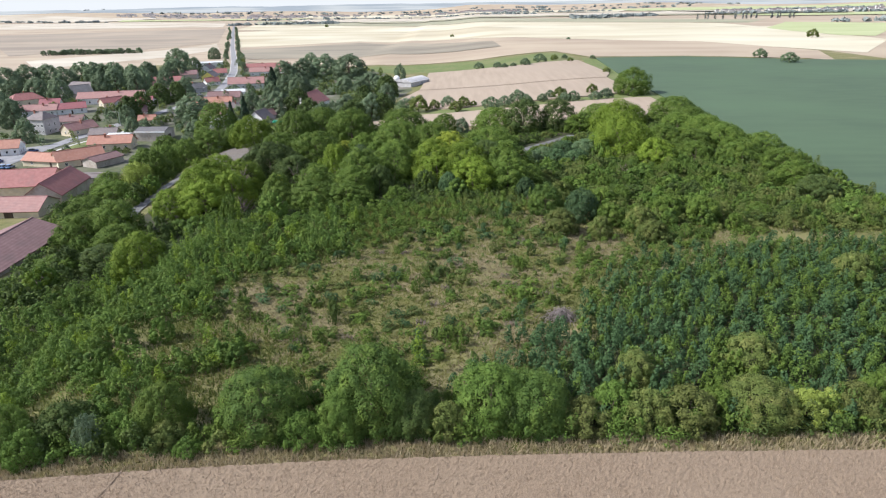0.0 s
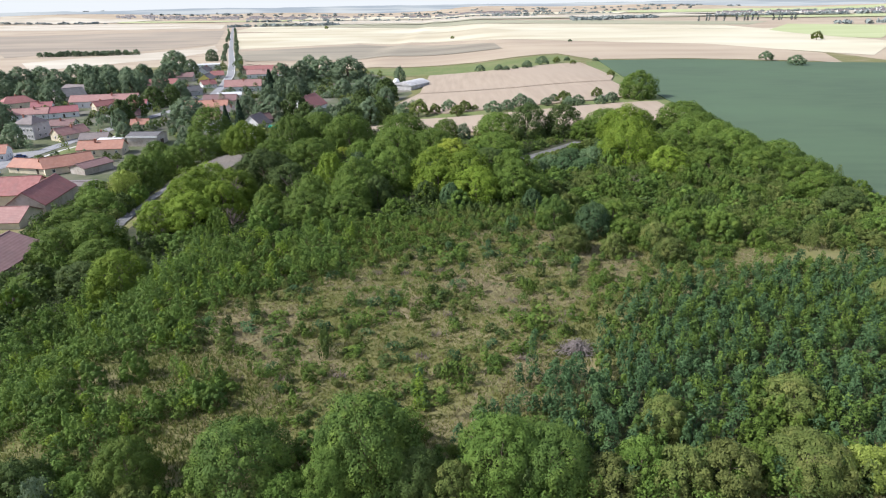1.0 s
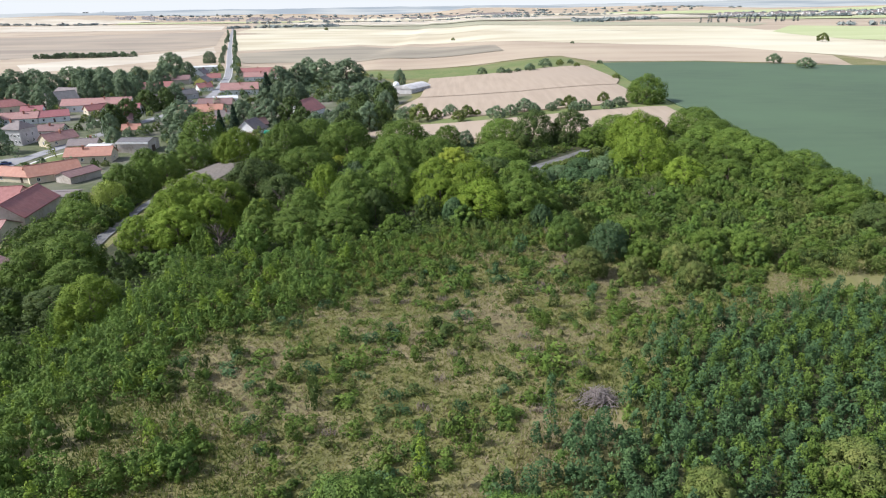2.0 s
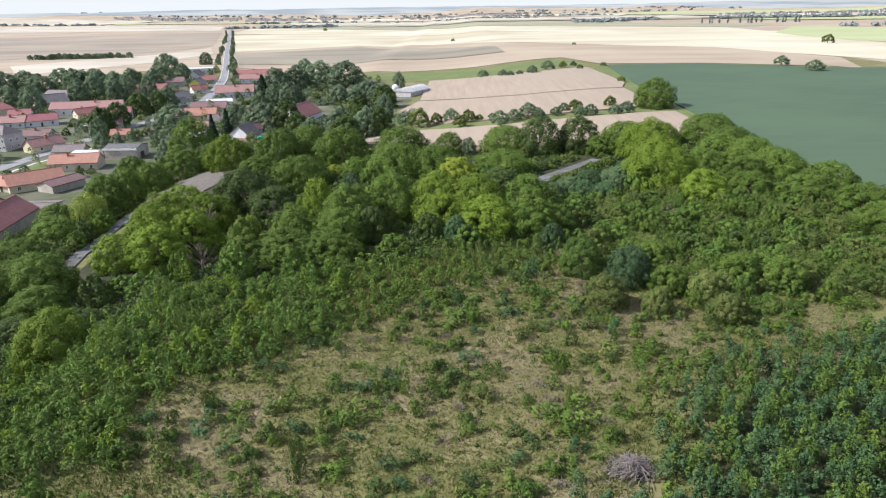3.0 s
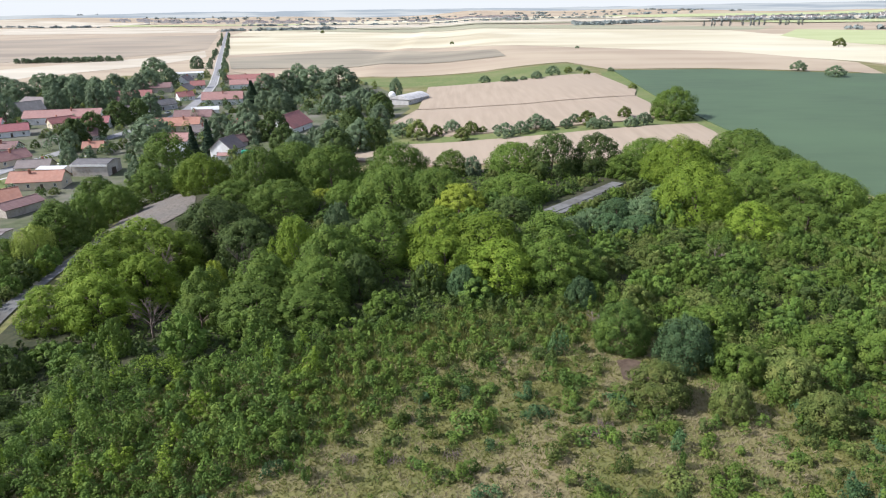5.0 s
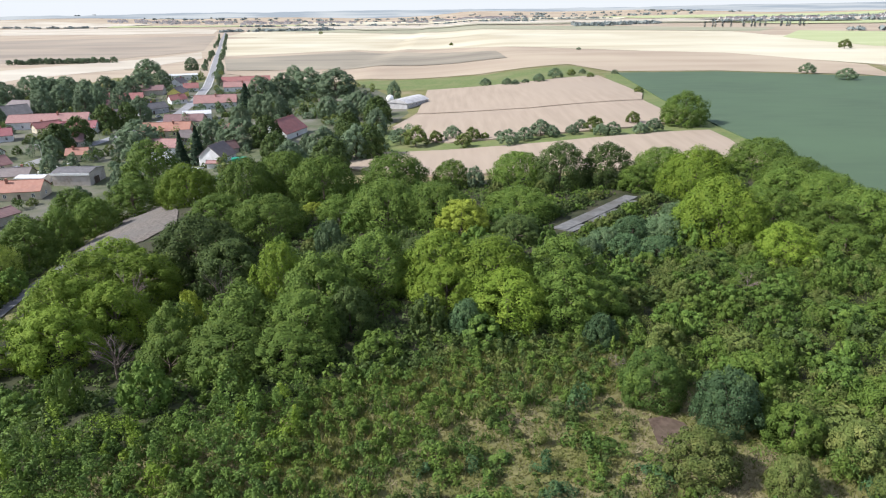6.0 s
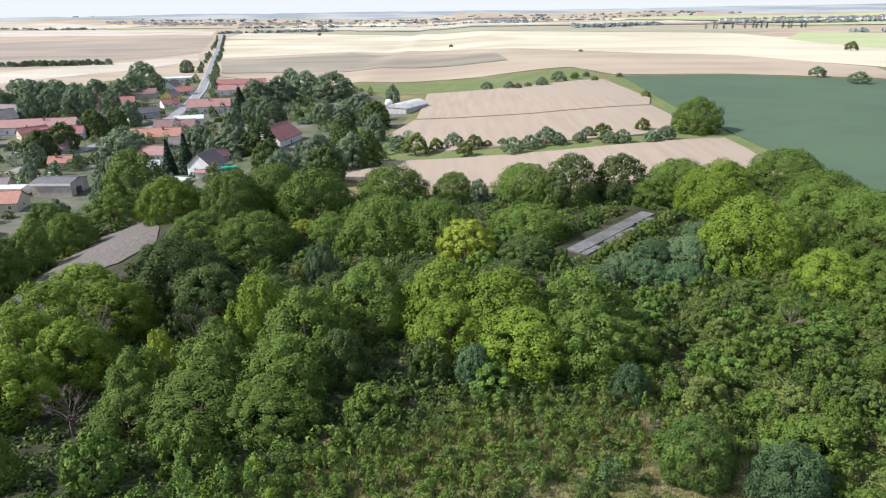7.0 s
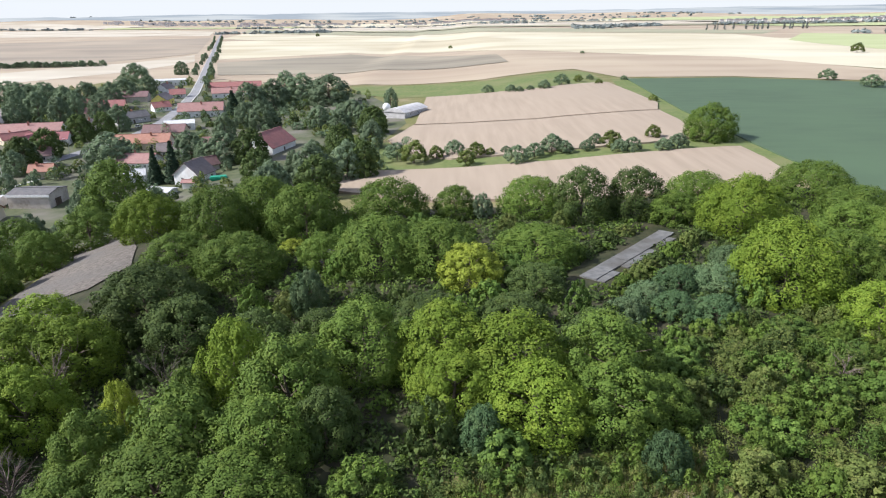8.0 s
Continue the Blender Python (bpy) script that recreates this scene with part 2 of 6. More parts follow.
def inside(poly, x, y):
    """Which of the points lie in the outline."""
    x, y = np.asarray(x, float), np.asarray(y, float)
    odd = np.zeros(x.shape, bool)
    for (x0, y0), (x1, y1) in zip(poly, poly[1:] + poly[:1]):
        if y0 != y1:
            odd ^= ((y0 > y) != (y1 > y)) & (x < (x1 - x0) * (y - y0) / (y1 - y0) + x0)
    return odd


def mesh_object(name, verts, faces, mats, index=None, parent=None, smooth=False):
    """A mesh from arrays: verts n x 3, faces m x 3 or m x 4."""
    verts, faces = np.asarray(verts, np.float32), np.asarray(faces, np.int32)
    me = bpy.data.meshes.new(name)
    me.vertices.add(len(verts))
    me.vertices.foreach_set("co", verts.ravel())
    me.loops.add(faces.size)
    me.loops.foreach_set("vertex_index", faces.ravel())
    me.polygons.add(len(faces))
    me.polygons.foreach_set("loop_start", np.arange(0, faces.size, faces.shape[1], dtype=np.int32))
    for m in mats:
        me.materials.append(m)
    if index is not None:
        me.polygons.foreach_set("material_index", np.asarray(index, np.int32))
    me.polygons.foreach_set("use_smooth", np.full(len(faces), smooth))
    me.update(calc_edges=True)
    me.validate()
    ob = new(name, me)
    ob.parent = parent
    return ob


def part(name, bm, mat, parent, label=""):
    """Links a bmesh as one mesh object under a thing or a part."""
    me = bpy.data.meshes.new(name)
    bmesh.ops.recalc_face_normals(bm, faces=bm.faces)
    bm.to_mesh(me)
    bm.free()
    me.materials.append(mat)
    ob = new(name, me)
    ob.parent = parent
    return tagged(ob, label)


def box(bm, x0, x1, y0, y1, z0, z1):
    v = [bm.verts.new(p) for p in ((x0, y0, z0), (x1, y0, z0), (x1, y1, z0), (x0, y1, z0), (x0, y0, z1), (x1, y0, z1), (x1, y1, z1), (x0, y1, z1))]
    for f in ((0, 3, 2, 1), (4, 5, 6, 7), (0, 1, 5, 4), (1, 2, 6, 5), (2, 3, 7, 6), (3, 0, 4, 7)):
        bm.faces.new([v[i] for i in f])


def steps(*spans):
    """Coordinates in stretches of (from, to, step)."""
    out = []
    for a, b, s in spans:
        out.extend(np.arange(a, b, s).tolist())
    return np.array(out + [spans[-1][1]])


def sheet(name, xs, ys, lift, mat, rough=0.0):
    gx, gy = np.meshgrid(xs, ys)
    z = height(gx, gy) + lift
    if rough:
        z = z + rng.normal(0, rough, z.shape)
    n = len(xs)
    i = (np.arange(len(ys) - 1)[:, None] * n + np.arange(n - 1)).ravel()
    return mesh_object(name, np.stack([gx.ravel(), gy.ravel(), z.ravel()], 1), np.stack([i, i + 1, i + n + 1, i + n], 1), [mat], smooth=True)


ground = sheet("ground", steps((-4700, -700, 200), (-700, -150, 25), (-150, 130, 2.5), (130, 700, 25), (700, 4700, 200)),
               steps((-900, -40, 60), (-40, 40, 10), (40, 300, 2.5), (300, 700, 10), (700, 1500, 40), (1500, 4700, 160)), 0.0, EARTH)
ground.data.materials.append(PINK_SOIL)
for f in ground.data.polygons:
    if f.center.y > 690 or f.center.x > 330 or f.center.x < -330:
        f.material_index = 1
tagged(ground, "rough meadow ground with dry and green grass", "ground", kind="structure")


def field(name, label, poly, lift, mat, cell=20.0, thick=0.0, category="field"):
    """A crop or sward that follows the land, cut into cells; thick: its standing height, with sides."""
    bm = bmesh.new()
    face = bm.faces.new([bm.verts.new((x, y, 0)) for x, y in poly])
    face.normal_update()
    bmesh.ops.triangulate(bm, faces=[face])
    px, py = [p[0] for p in poly], [p[1] for p in poly]
    for low, high, axis in ((min(px), max(px), (1, 0, 0)), (min(py), max(py), (0, 1, 0))):
        at = low + cell
        while at < high:
            bmesh.ops.bisect_plane(bm, geom=bm.verts[:] + bm.edges[:] + bm.faces[:], plane_co=Vector(axis) * at, plane_no=axis)
            at += cell
    if max(px) > -122 and min(px) < 92 and cell > 8:  # the land bends here: closer cuts
        for at in range(-122, 92, 6):
            bmesh.ops.bisect_plane(bm, geom=bm.verts[:] + bm.edges[:] + bm.faces[:], plane_co=(at, 0, 0), plane_no=(1, 0, 0))
    for v in bm.verts:
        v.co.z = ground_z(v.co.x, v.co.y) + lift + thick
    if thick:
        rim = [e for e in bm.edges if e.is_boundary]
        made = bmesh.ops.extrude_edge_only(bm, edges=rim)["geom"]
        for v in made:
            if isinstance(v, bmesh.types.BMVert):
                v.co.z -= thick + 0.5
    bmesh.ops.triangulate(bm, faces=[f for f in bm.faces if len(f.verts) > 4])
    ob = part(name, bm, mat, None)
    for f in ob.data.polygons:
        if f.normal.z < -0.3:
            f.flip()
    return tagged(ob, label, category, kind="structure")


def ribbon(name, label, line, width, lift, mat, category="road", step=6.0, drop=0.0):
    """A strip of the given width along a line on the plan, laid on the land; drop gives it edges."""
    pts = []
    for (x0, y0), (x1, y1) in zip(line, line[1:]):
        n = max(1, int(math.hypot(x1 - x0, y1 - y0) / step))
        pts += [(x0 + (x1 - x0) * k / n, y0 + (y1 - y0) * k / n) for k in range(n)]
    pts = np.array(pts + [line[-1]], float)
    along = np.gradient(pts, axis=0)
    across = np.stack([along[:, 1], -along[:, 0]], 1) / np.hypot(along[:, 0], along[:, 1])[:, None] * width / 2
    rows = [pts - across, pts + across]
    z = [height(r[:, 0], r[:, 1]) + lift for r in rows]
    v = [np.c_[rows[0], z[0]], np.c_[rows[1], z[1]]]
    if drop:
        v = [np.c_[rows[0], z[0] - drop]] + v + [np.c_[rows[1], z[1] - drop]]
    n, k = len(pts), len(v)
    i = np.arange(n - 1)
    faces = np.concatenate([np.stack([i + n * j, i + n * (j + 1), i + n * (j + 1) + 1, i + n * j + 1], 1) for j in range(k - 1)])
    return tagged(mesh_object(name, np.concatenate(v), faces, [mat]), label, category, kind="structure")


# ---- fields and roads ----
WHEAT_FAR = [(-21, 514), (17, 505), (52, 506), (96, 521), (98, 467), (99, 423), (92, 400), (92, 369), (86, 331), (66, 325), (46, 324), (16, 325), (-5, 327), (-17, 336), (-29, 359), (-33, 375), (-23, 412)]
WHEAT_STRIP = [(-44, 313), (-37, 318), (-2, 311), (33, 308), (64, 310), (94, 314), (94, 296), (92, 278), (74, 259), (30, 260), (-10, 268), (-46, 292)]
GRASS_WEDGE = [(-83, 600), (-26, 593), (16, 579), (55, 588), (90, 607), (98, 592), (97, 521), (53, 508), (17, 507), (-46, 526), (-68, 548)]
BEAN = [(101, 120), (101, 263), (101, 320), (103, 400), (114, 541), (187, 542), (265, 504), (420, 470), (420, 120)]
LIGHT_STRIP = [(-508, 769), (-412, 637), (-413, 680), (-358, 812), (-361, 1008), (-435, 1201), (-445, 994)]
BROWN_WEST = [(-1189, 1670), (-602, 878), (-589, 941), (-492, 1001), (-448, 1249), (-668, 1937), (-898, 1847)]
CREAM = [(-568, 1716), (-349, 1063), (-177, 1225), (-3, 1078), (131, 888), (266, 732), (328, 602), (347, 564), (479, 745), (604, 1297), (113, 1464), (-300, 1853)]
GREY_BROWN = [(-318, 974), (-241, 755), (-108, 763), (-4, 724), (50, 730), (49, 871), (-169, 1175)]
PINK = [(-228, 717), (-159, 651), (-85, 614), (17, 590), (93, 621), (112, 556), (192, 553), (273, 517), (284, 496), (322, 593), (274, 749), (126, 858), (80, 734), (-4, 704), (-104, 737)]
PALE_GREEN = [(569, 1236), (498, 869), (519, 833), (904, 1383), (741, 1523)]
OLIVE = [(-692, 2299), (-2, 1881), (653, 1513), (782, 1708), (470, 1964), (-819, 2786)]
CREAM_FAR = [(-615, 1853), (109, 1410), (586, 1301), (587, 1498), (-675, 2242)]
CREAM_WEST = [(-1491, 2125), (-739, 2117), (-889, 2593), (-1431, 2908), (-1963, 2777)]
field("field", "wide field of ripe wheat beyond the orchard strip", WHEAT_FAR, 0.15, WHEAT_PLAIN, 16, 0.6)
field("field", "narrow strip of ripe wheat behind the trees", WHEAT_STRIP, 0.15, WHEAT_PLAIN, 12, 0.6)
field("grass_strip", "narrow mown grass strip beside the wheat", GRASS_WEDGE, 0.15, TURF, 20)
field("grass_strip", "mown grass under the orchard trees", [(-46, 318), (-2, 312), (33, 309), (64, 311), (94, 315), (100, 336), (86, 332), (66, 326), (16, 326), (-17, 338), (-33, 372), (-60, 360)], 0.12, TURF, 12)
field("grass_strip", "grass verge along the bean field", [(94, 262), (101, 262), (101, 320), (103, 400), (114, 541), (104, 545), (98, 500), (99, 424), (92, 400), (92, 340), (94, 314)], 0.14, TURF, 16)
field("field", "dark green field of beans", BEAN, 0.15, BEANS, 24, 0.5)
field("field", "pale stubble strip west of the village", LIGHT_STRIP, 0.2, HAZY_STUBBLE, 60)
field("field", "greyish brown stubble field west of the road", BROWN_WEST, 0.3, BROWN_SOIL, 90)
field("field", "sunlit cream stubble field on the plain", CREAM, 0.2, SUNLIT_SOIL, 70)
field("field", "grey-brown harrowed field", GREY_BROWN, 0.4, GREY_SOIL, 60)
field("field", "pinkish stubble field behind the grove", PINK, 0.3, PINK_SOIL, 50)
field("field", "pale green meadow on the plain", PALE_GREEN, 0.35, PALE_GREEN_SOIL, 90)
field("field", "olive green field far off", OLIVE, 0.3, OLIVE_SOIL, 150)
field("field", "cream stubble field far off", CREAM_FAR, 0.45, SUNLIT_SOIL, 150)
field("field", "cream stubble field far west", CREAM_WEST, 0.35, HAZY_STUBBLE, 150)
for label, mat, y0, y1, x0, x1 in (
        ("white stubble field near the horizon", HAZY_STUBBLE, 2420, 2900, -560, 900), ("yellow field near the horizon", PALE_GREEN_SOIL, 2950, 3150, -1500, -700),
        ("cream field near the horizon", SUNLIT_SOIL, 3000, 3500, -650, 700), ("olive meadow near the horizon", OLIVE_SOIL, 2250, 2400, -300, 1300),
        ("pale field near the horizon", HAZY_STUBBLE, 2950, 3400, -3000, -1600), ("pale green field near the horizon", PALE_GREEN_SOIL, 2000, 2350, 950, 2200),
        ("white field near the horizon", HAZY_STUBBLE, 2500, 3000, 1000, 2600), ("pale meadow on the far slope", PALE_GREEN_SOIL, 3100, 3450, 850, 2500)):
    slant = (y1 - y0) * 0.35
    field("field", label, [(x0, y0), (x1, y0 - slant * 0.4), (x1 + slant, y1 - slant * 0.5), (x0 - slant, y1)], 2.0, mat, 220)

ribbon("wheel_track", "dark furrow across the wheat field", [(-24, 410), (4, 401), (34, 393), (64, 394), (93, 398)], 1.3, 0.95, TRACK, "track", 8)
NEAR_EDGE = [(-120, 43), (-46, 49.5), (-30, 51.3), (-12, 52.8), (5, 53.6), (23, 54.2), (46, 54.6), (120, 56)]
edge_x, edge_y = [p[0] for p in NEAR_EDGE], [p[1] for p in NEAR_EDGE]
# standing wheat: a dense bristly top near the scrub, plain behind the camera
_xs, _ys = np.concatenate([np.arange(-130, -56, 1.0), np.arange(-56, 56, 0.3), np.arange(56, 131, 1.0)]), np.linspace(0, 1, 46)
_gx = np.repeat(_xs[None], len(_ys), 0) + rng.uniform(-0.1, 0.1, (len(_ys), len(_xs)))
_gy = 38 + (np.interp(_gx, edge_x, edge_y) - 0.6 - 38) * _ys[:, None] + rng.uniform(-0.1, 0.1, _gx.shape)
_gz = height(_gx, _gy) + 0.75 + rng.normal(0, 0.02, _gx.shape)
_gz[-1] -= 0.75
_i = (np.arange(len(_ys) - 1)[:, None] * len(_xs) + np.arange(len(_xs) - 1)).ravel()
near_wheat = mesh_object("field", np.stack([_gx.ravel(), _gy.ravel(), _gz.ravel()], 1), np.stack([_i, _i + 1, _i + len(_xs) + 1, _i + len(_xs)], 1), [WHEAT])
tagged(near_wheat, "dense standing ripe wheat beside the scrub", "field", kind="structure")
field("field", "ripe wheat field reaching away from the scrub", [(-900, -700), (900, -700), (900, 38.6), (-900, 38.6)], 0.72, WHEAT, 60)
for x0, y0, x1, y1 in ((-34.4, 45.5, -33.6, 50.2), (-46, 45, -44, 48), (-2.4, 48.4, -2.0, 50.6), (3.6, 48.2, 3.1, 50)):
    ribbon("wheel_track", "dark trodden wheel track through ripe wheat", [(x0, y0), (x0 * 0.5 + x1 * 0.5 + 0.15, y0 * 0.5 + y1 * 0.5), (x1, y1)], 0.16, 0.8, TRACK, "track", 0.5)

ribbon("road", "straight country road of grey asphalt", [(-183, 516), (-191, 547), (-206, 603), (-243, 718), (-366, 1081), (-565, 1687), (-732, 2208)], 7.0, 0.5, ASPHALT, "road", 15)
for side in (-1, 1):
    ribbon("road_line", "pale edge line of the country road", [(-191 + side * 3.4, 547), (-206 + side * 3.4, 603), (-243 + side * 3.4, 718), (-366 + side * 3.4, 1081), (-565 + side * 3.4, 1687)], 0.7, 0.55, KERB, "line", 15)
ribbon("road", "village street of grey asphalt", [(-184, 225), (-188, 252), (-188, 275), (-186, 299), (-179, 340), (-171, 400), (-169, 430), (-173, 467), (-184, 518)], 6.5, 0.25, ASPHALT)
field("pavement", "grey asphalt car park beside the white house", [(-232, 240), (-184, 236), (-184, 270), (-190, 290), (-232, 262)], 0.2, ASPHALT, 8, category="car park")
ribbon("pavement", "pale footpath beside the village street", [(-181, 262), (-179, 290), (-168, 320), (-160, 342)], 1.6, 0.2, KERB, "path")
field("grass_strip", "green lawn beside the village street", [(-180, 262), (-160, 290), (-162, 330), (-177, 322)], 0.15, TURF, 8)
ribbon("road", "narrow concrete farm road between the trees", [(-84, 142), (-87.5, 156), (-90.5, 169), (-92.3, 185), (-92.8, 199), (-92.6, 210)], 3.0, 0.25, CONCRETE)
field("gravel_bank", "bare grey-brown gravel bank above the village", [(-92, 199), (-86, 206), (-77, 210), (-73, 220), (-78, 233), (-84, 243), (-96, 257), (-102, 262), (-102, 240), (-97.5, 220), (-95, 205)], 0.3, GRAVEL, 4, category="gravel")
# concrete slabs of an old yard, each a piece of its own
slab_road = new("pavement")
tagged(slab_road, "old concrete slab track among the bushes", "track", kind="structure")
_d = Vector((22.0, 24.5, 0)).normalized()
_w = Vector((_d.y, -_d.x, 0))
for k in range(11):
    for j, wide in ((0, 3.4), (1, 1.6)):
        a = Vector((18.4, 205.5, 0)) + _d * (3.05 * k) + _w * (0 if j == 0 else 3.5)
        if j == 1 and k in (2, 7, 10):
            continue
        bm = bmesh.new()
        top = []
        for u, v in ((0, 0), (3.0, 0), (3.0, wide), (0, wide)):
            p = a + _d * u + _w * v
            top.append((p.x, p.y, ground_z(p.x, p.y) + 0.28 + (0.12 if j == 0 else 0) + rng.uniform(-0.03, 0.03)))
        up = [bm.verts.new(p) for p in top]
        dn = [bm.verts.new((p[0], p[1], p[2] - 0.6)) for p in top]
        bm.faces.new(up)
        for q in range(4):
            bm.faces.new((up[q], dn[q], dn[(q + 1) % 4], up[(q + 1) % 4]))
        part("slab", bm, CONCRETE, slab_road)
# a small concrete surface in the wood
field("pavement", "bare concrete spot among the trees", [(-33, 219), (-28, 222), (-30, 238), (-34, 236)], 0.25, CONCRETE, 4, category="track")


LITTER_SPOT = [(-74, 106), (-66, 122), (-54, 129), (-40, 133), (-23, 141), (-4, 151), (14, 155), (21, 160), (24, 140), (50, 140), (99, 140), (99, 262), (70, 260), (20, 256), (-66, 270), (-97, 266), (-88, 244), (-78, 222), (-80, 212), (-88, 203), (-88, 180), (-85, 160), (-80, 138), (-74, 118)]
field("garden_ground", "village yards and gardens of rough grass and soil", [(-120, 250), (-140, 215), (-235, 230), (-330, 330), (-330, 560), (-260, 640), (-150, 640), (-60, 540), (-36, 470), (-28, 420), (-36, 376), (-48, 330), (-66, 276)], 0.08, YARD, 10, category="gardens")
# dark floors laid where the shade of trees and saplings falls
field("woodland_floor", "woodland floor of leaf litter and ivy, darkened for shade", LITTER_SPOT, 0.1, SHADED_LITTER, 4, category="woodland floor")
field("woodland_floor", "floor under the trees on the slope, darkened for shade", [(-76.5, 90), (-75.5, 118), (-83, 138), (-87, 152), (-93, 172), (-95, 196), (-99, 216), (-104, 240), (-118, 232), (-122, 190), (-112, 150), (-96, 140), (-90, 112)], 0.13, SHADED_LITTER, 4, category="woodland floor")
field("scrub_floor", "weedy floor of the scarp, darkened for shade", [(-92, 60), (-58, 60), (-50, 90), (-46, 122), (-36, 131), (-20, 138), (-20, 146), (-40, 141), (-60, 140), (-84, 150), (-94, 130)], 0.2, SHADED_WEEDS, 4, category="ground cover")
field("scrub_floor", "green weedy floor under the saplings, darkened for shade", [(0, 60), (9, 66), (16, 73), (23, 82), (28, 92), (36, 101), (50, 107), (70, 110), (99, 112), (99, 59), (46, 57.5), (20, 57.5)], 0.17, SHADED_WEEDS, 4, category="ground cover")


BARE_SPOT = [(18.6, 133.2), (20.6, 133.8), (22.6, 132.4), (22.9, 129.6), (20.8, 127.6), (18.4, 128.6)]
field("bare_earth", "bare brown earth beside the round trees, darkened for their shade", BARE_SPOT, 0.12, SHADED_EARTH, 2, category="earth")


# ---- foliage ----
def leaf_blades(centres, normals, size, slim=0.9):
    """One leaf spray per centre: a three-cornered blade that lies across its normal. n x 3 x 3."""
    n = len(centres)
    normals = normals / np.linalg.norm(normals, axis=1, keepdims=True)
    side = np.cross(normals, rng.normal(size=(n, 3)))
    side /= np.linalg.norm(side, axis=1, keepdims=True) + 1e-9
    up = np.cross(normals, side)
    s = (size * rng.uniform(0.6, 1.4, n))[:, None]
    tip = normals * s * rng.uniform(-0.3, 0.15, (n, 1))
    return np.stack([centres - up * s * 0.4 - side * s * 0.5 * slim, centres - up * s * 0.3 + side * s * 0.5 * slim, centres + up * s * 0.65 + tip], 1)


def crown_blades(lobes, count, size, wild=0.23, core=True):
    """Leaf sprays laid like shingles on a heap of rounded lobes (x, y, z, rx, rz), the first one being the dark core; loose sprigs stand out."""
    lobes = np.array(lobes, float)
    outer_lobes = lobes[1:] if core else lobes
    area = outer_lobes[:, 3] * (outer_lobes[:, 3] + outer_lobes[:, 4])
    tries = count * 4
    pick = rng.choice(len(outer_lobes), tries, p=area / area.sum())
    heart = np.array((0, 0, lobes[:, 2].mean() * 0.8))
    away = outer_lobes[pick, :3] - heart
    away /= np.linalg.norm(away, axis=1, keepdims=True) + 1e-9
    way = rng.normal(size=(tries, 3)) + away * 0.75
    way /= np.linalg.norm(way, axis=1, keepdims=True)
    sprig = rng.random(tries) < 0.1
    reach = np.where(sprig, rng.uniform(1.02, 1.4, tries), rng.normal(0.96, 0.09, tries))
    at = outer_lobes[pick, :3] + way * outer_lobes[pick][:, [3, 3, 4]] * reach[:, None]
    deep = at[:, 2] < 0
    for lx, ly, lz, lr, lh in lobes:
        deep |= ((at - (lx, ly, lz)) ** 2 / np.array((lr, lr, lh)) ** 2).sum(1) < 0.72
    keep = np.where(~deep | (rng.random(tries) < 0.02))[0][:count]
    way, at, sprig, away = way[keep], at[keep], sprig[keep], away[keep]
    normals = way + away * 0.25 + rng.normal(0, wild, at.shape) + rng.normal(0, 0.5, at.shape) * sprig[:, None]
    blades = [leaf_blades(at, normals, size)]
    if core:  # large leaves deep in the crown, which close it
        n = max(12, count // 16)
        pick = rng.choice(len(lobes), n)
        way = rng.normal(size=(n, 3))
        way /= np.linalg.norm(way, axis=1, keepdims=True)
        blades.append(leaf_blades(lobes[pick, :3] + way * lobes[pick][:, [3, 3, 4]] * rng.uniform(0.5, 0.75, (n, 1)), way, size * 2.6))
    return np.concatenate(blades)


def blades_object(name, blades, mats, index=None, parent=None):
    return mesh_object(name, blades.reshape(-1, 3), np.arange(len(blades) * 3).reshape(-1, 3), mats, index, parent)


def tube(bm, points, radii, sides=6):
    """A bent, tapered branch."""
    rings = []
    for k, (p, r) in enumerate(zip(points, radii)):
        d = (Vector(points[min(k + 1, len(points) - 1)]) - Vector(points[max(k - 1, 0)])).normalized()
        x = d.orthogonal().normalized()
        y = d.cross(x)
        rings.append([bm.verts.new(Vector(p) + (x * math.cos(a) + y * math.sin(a)) * r) for a in (2 * math.pi * s / sides for s in range(sides))])
    for a, b in zip(rings, rings[1:]):
        for s in range(sides):
            bm.faces.new((a[s], a[(s + 1) % sides], b[(s + 1) % sides], b[s]))
    bm.faces.new(rings[-1])


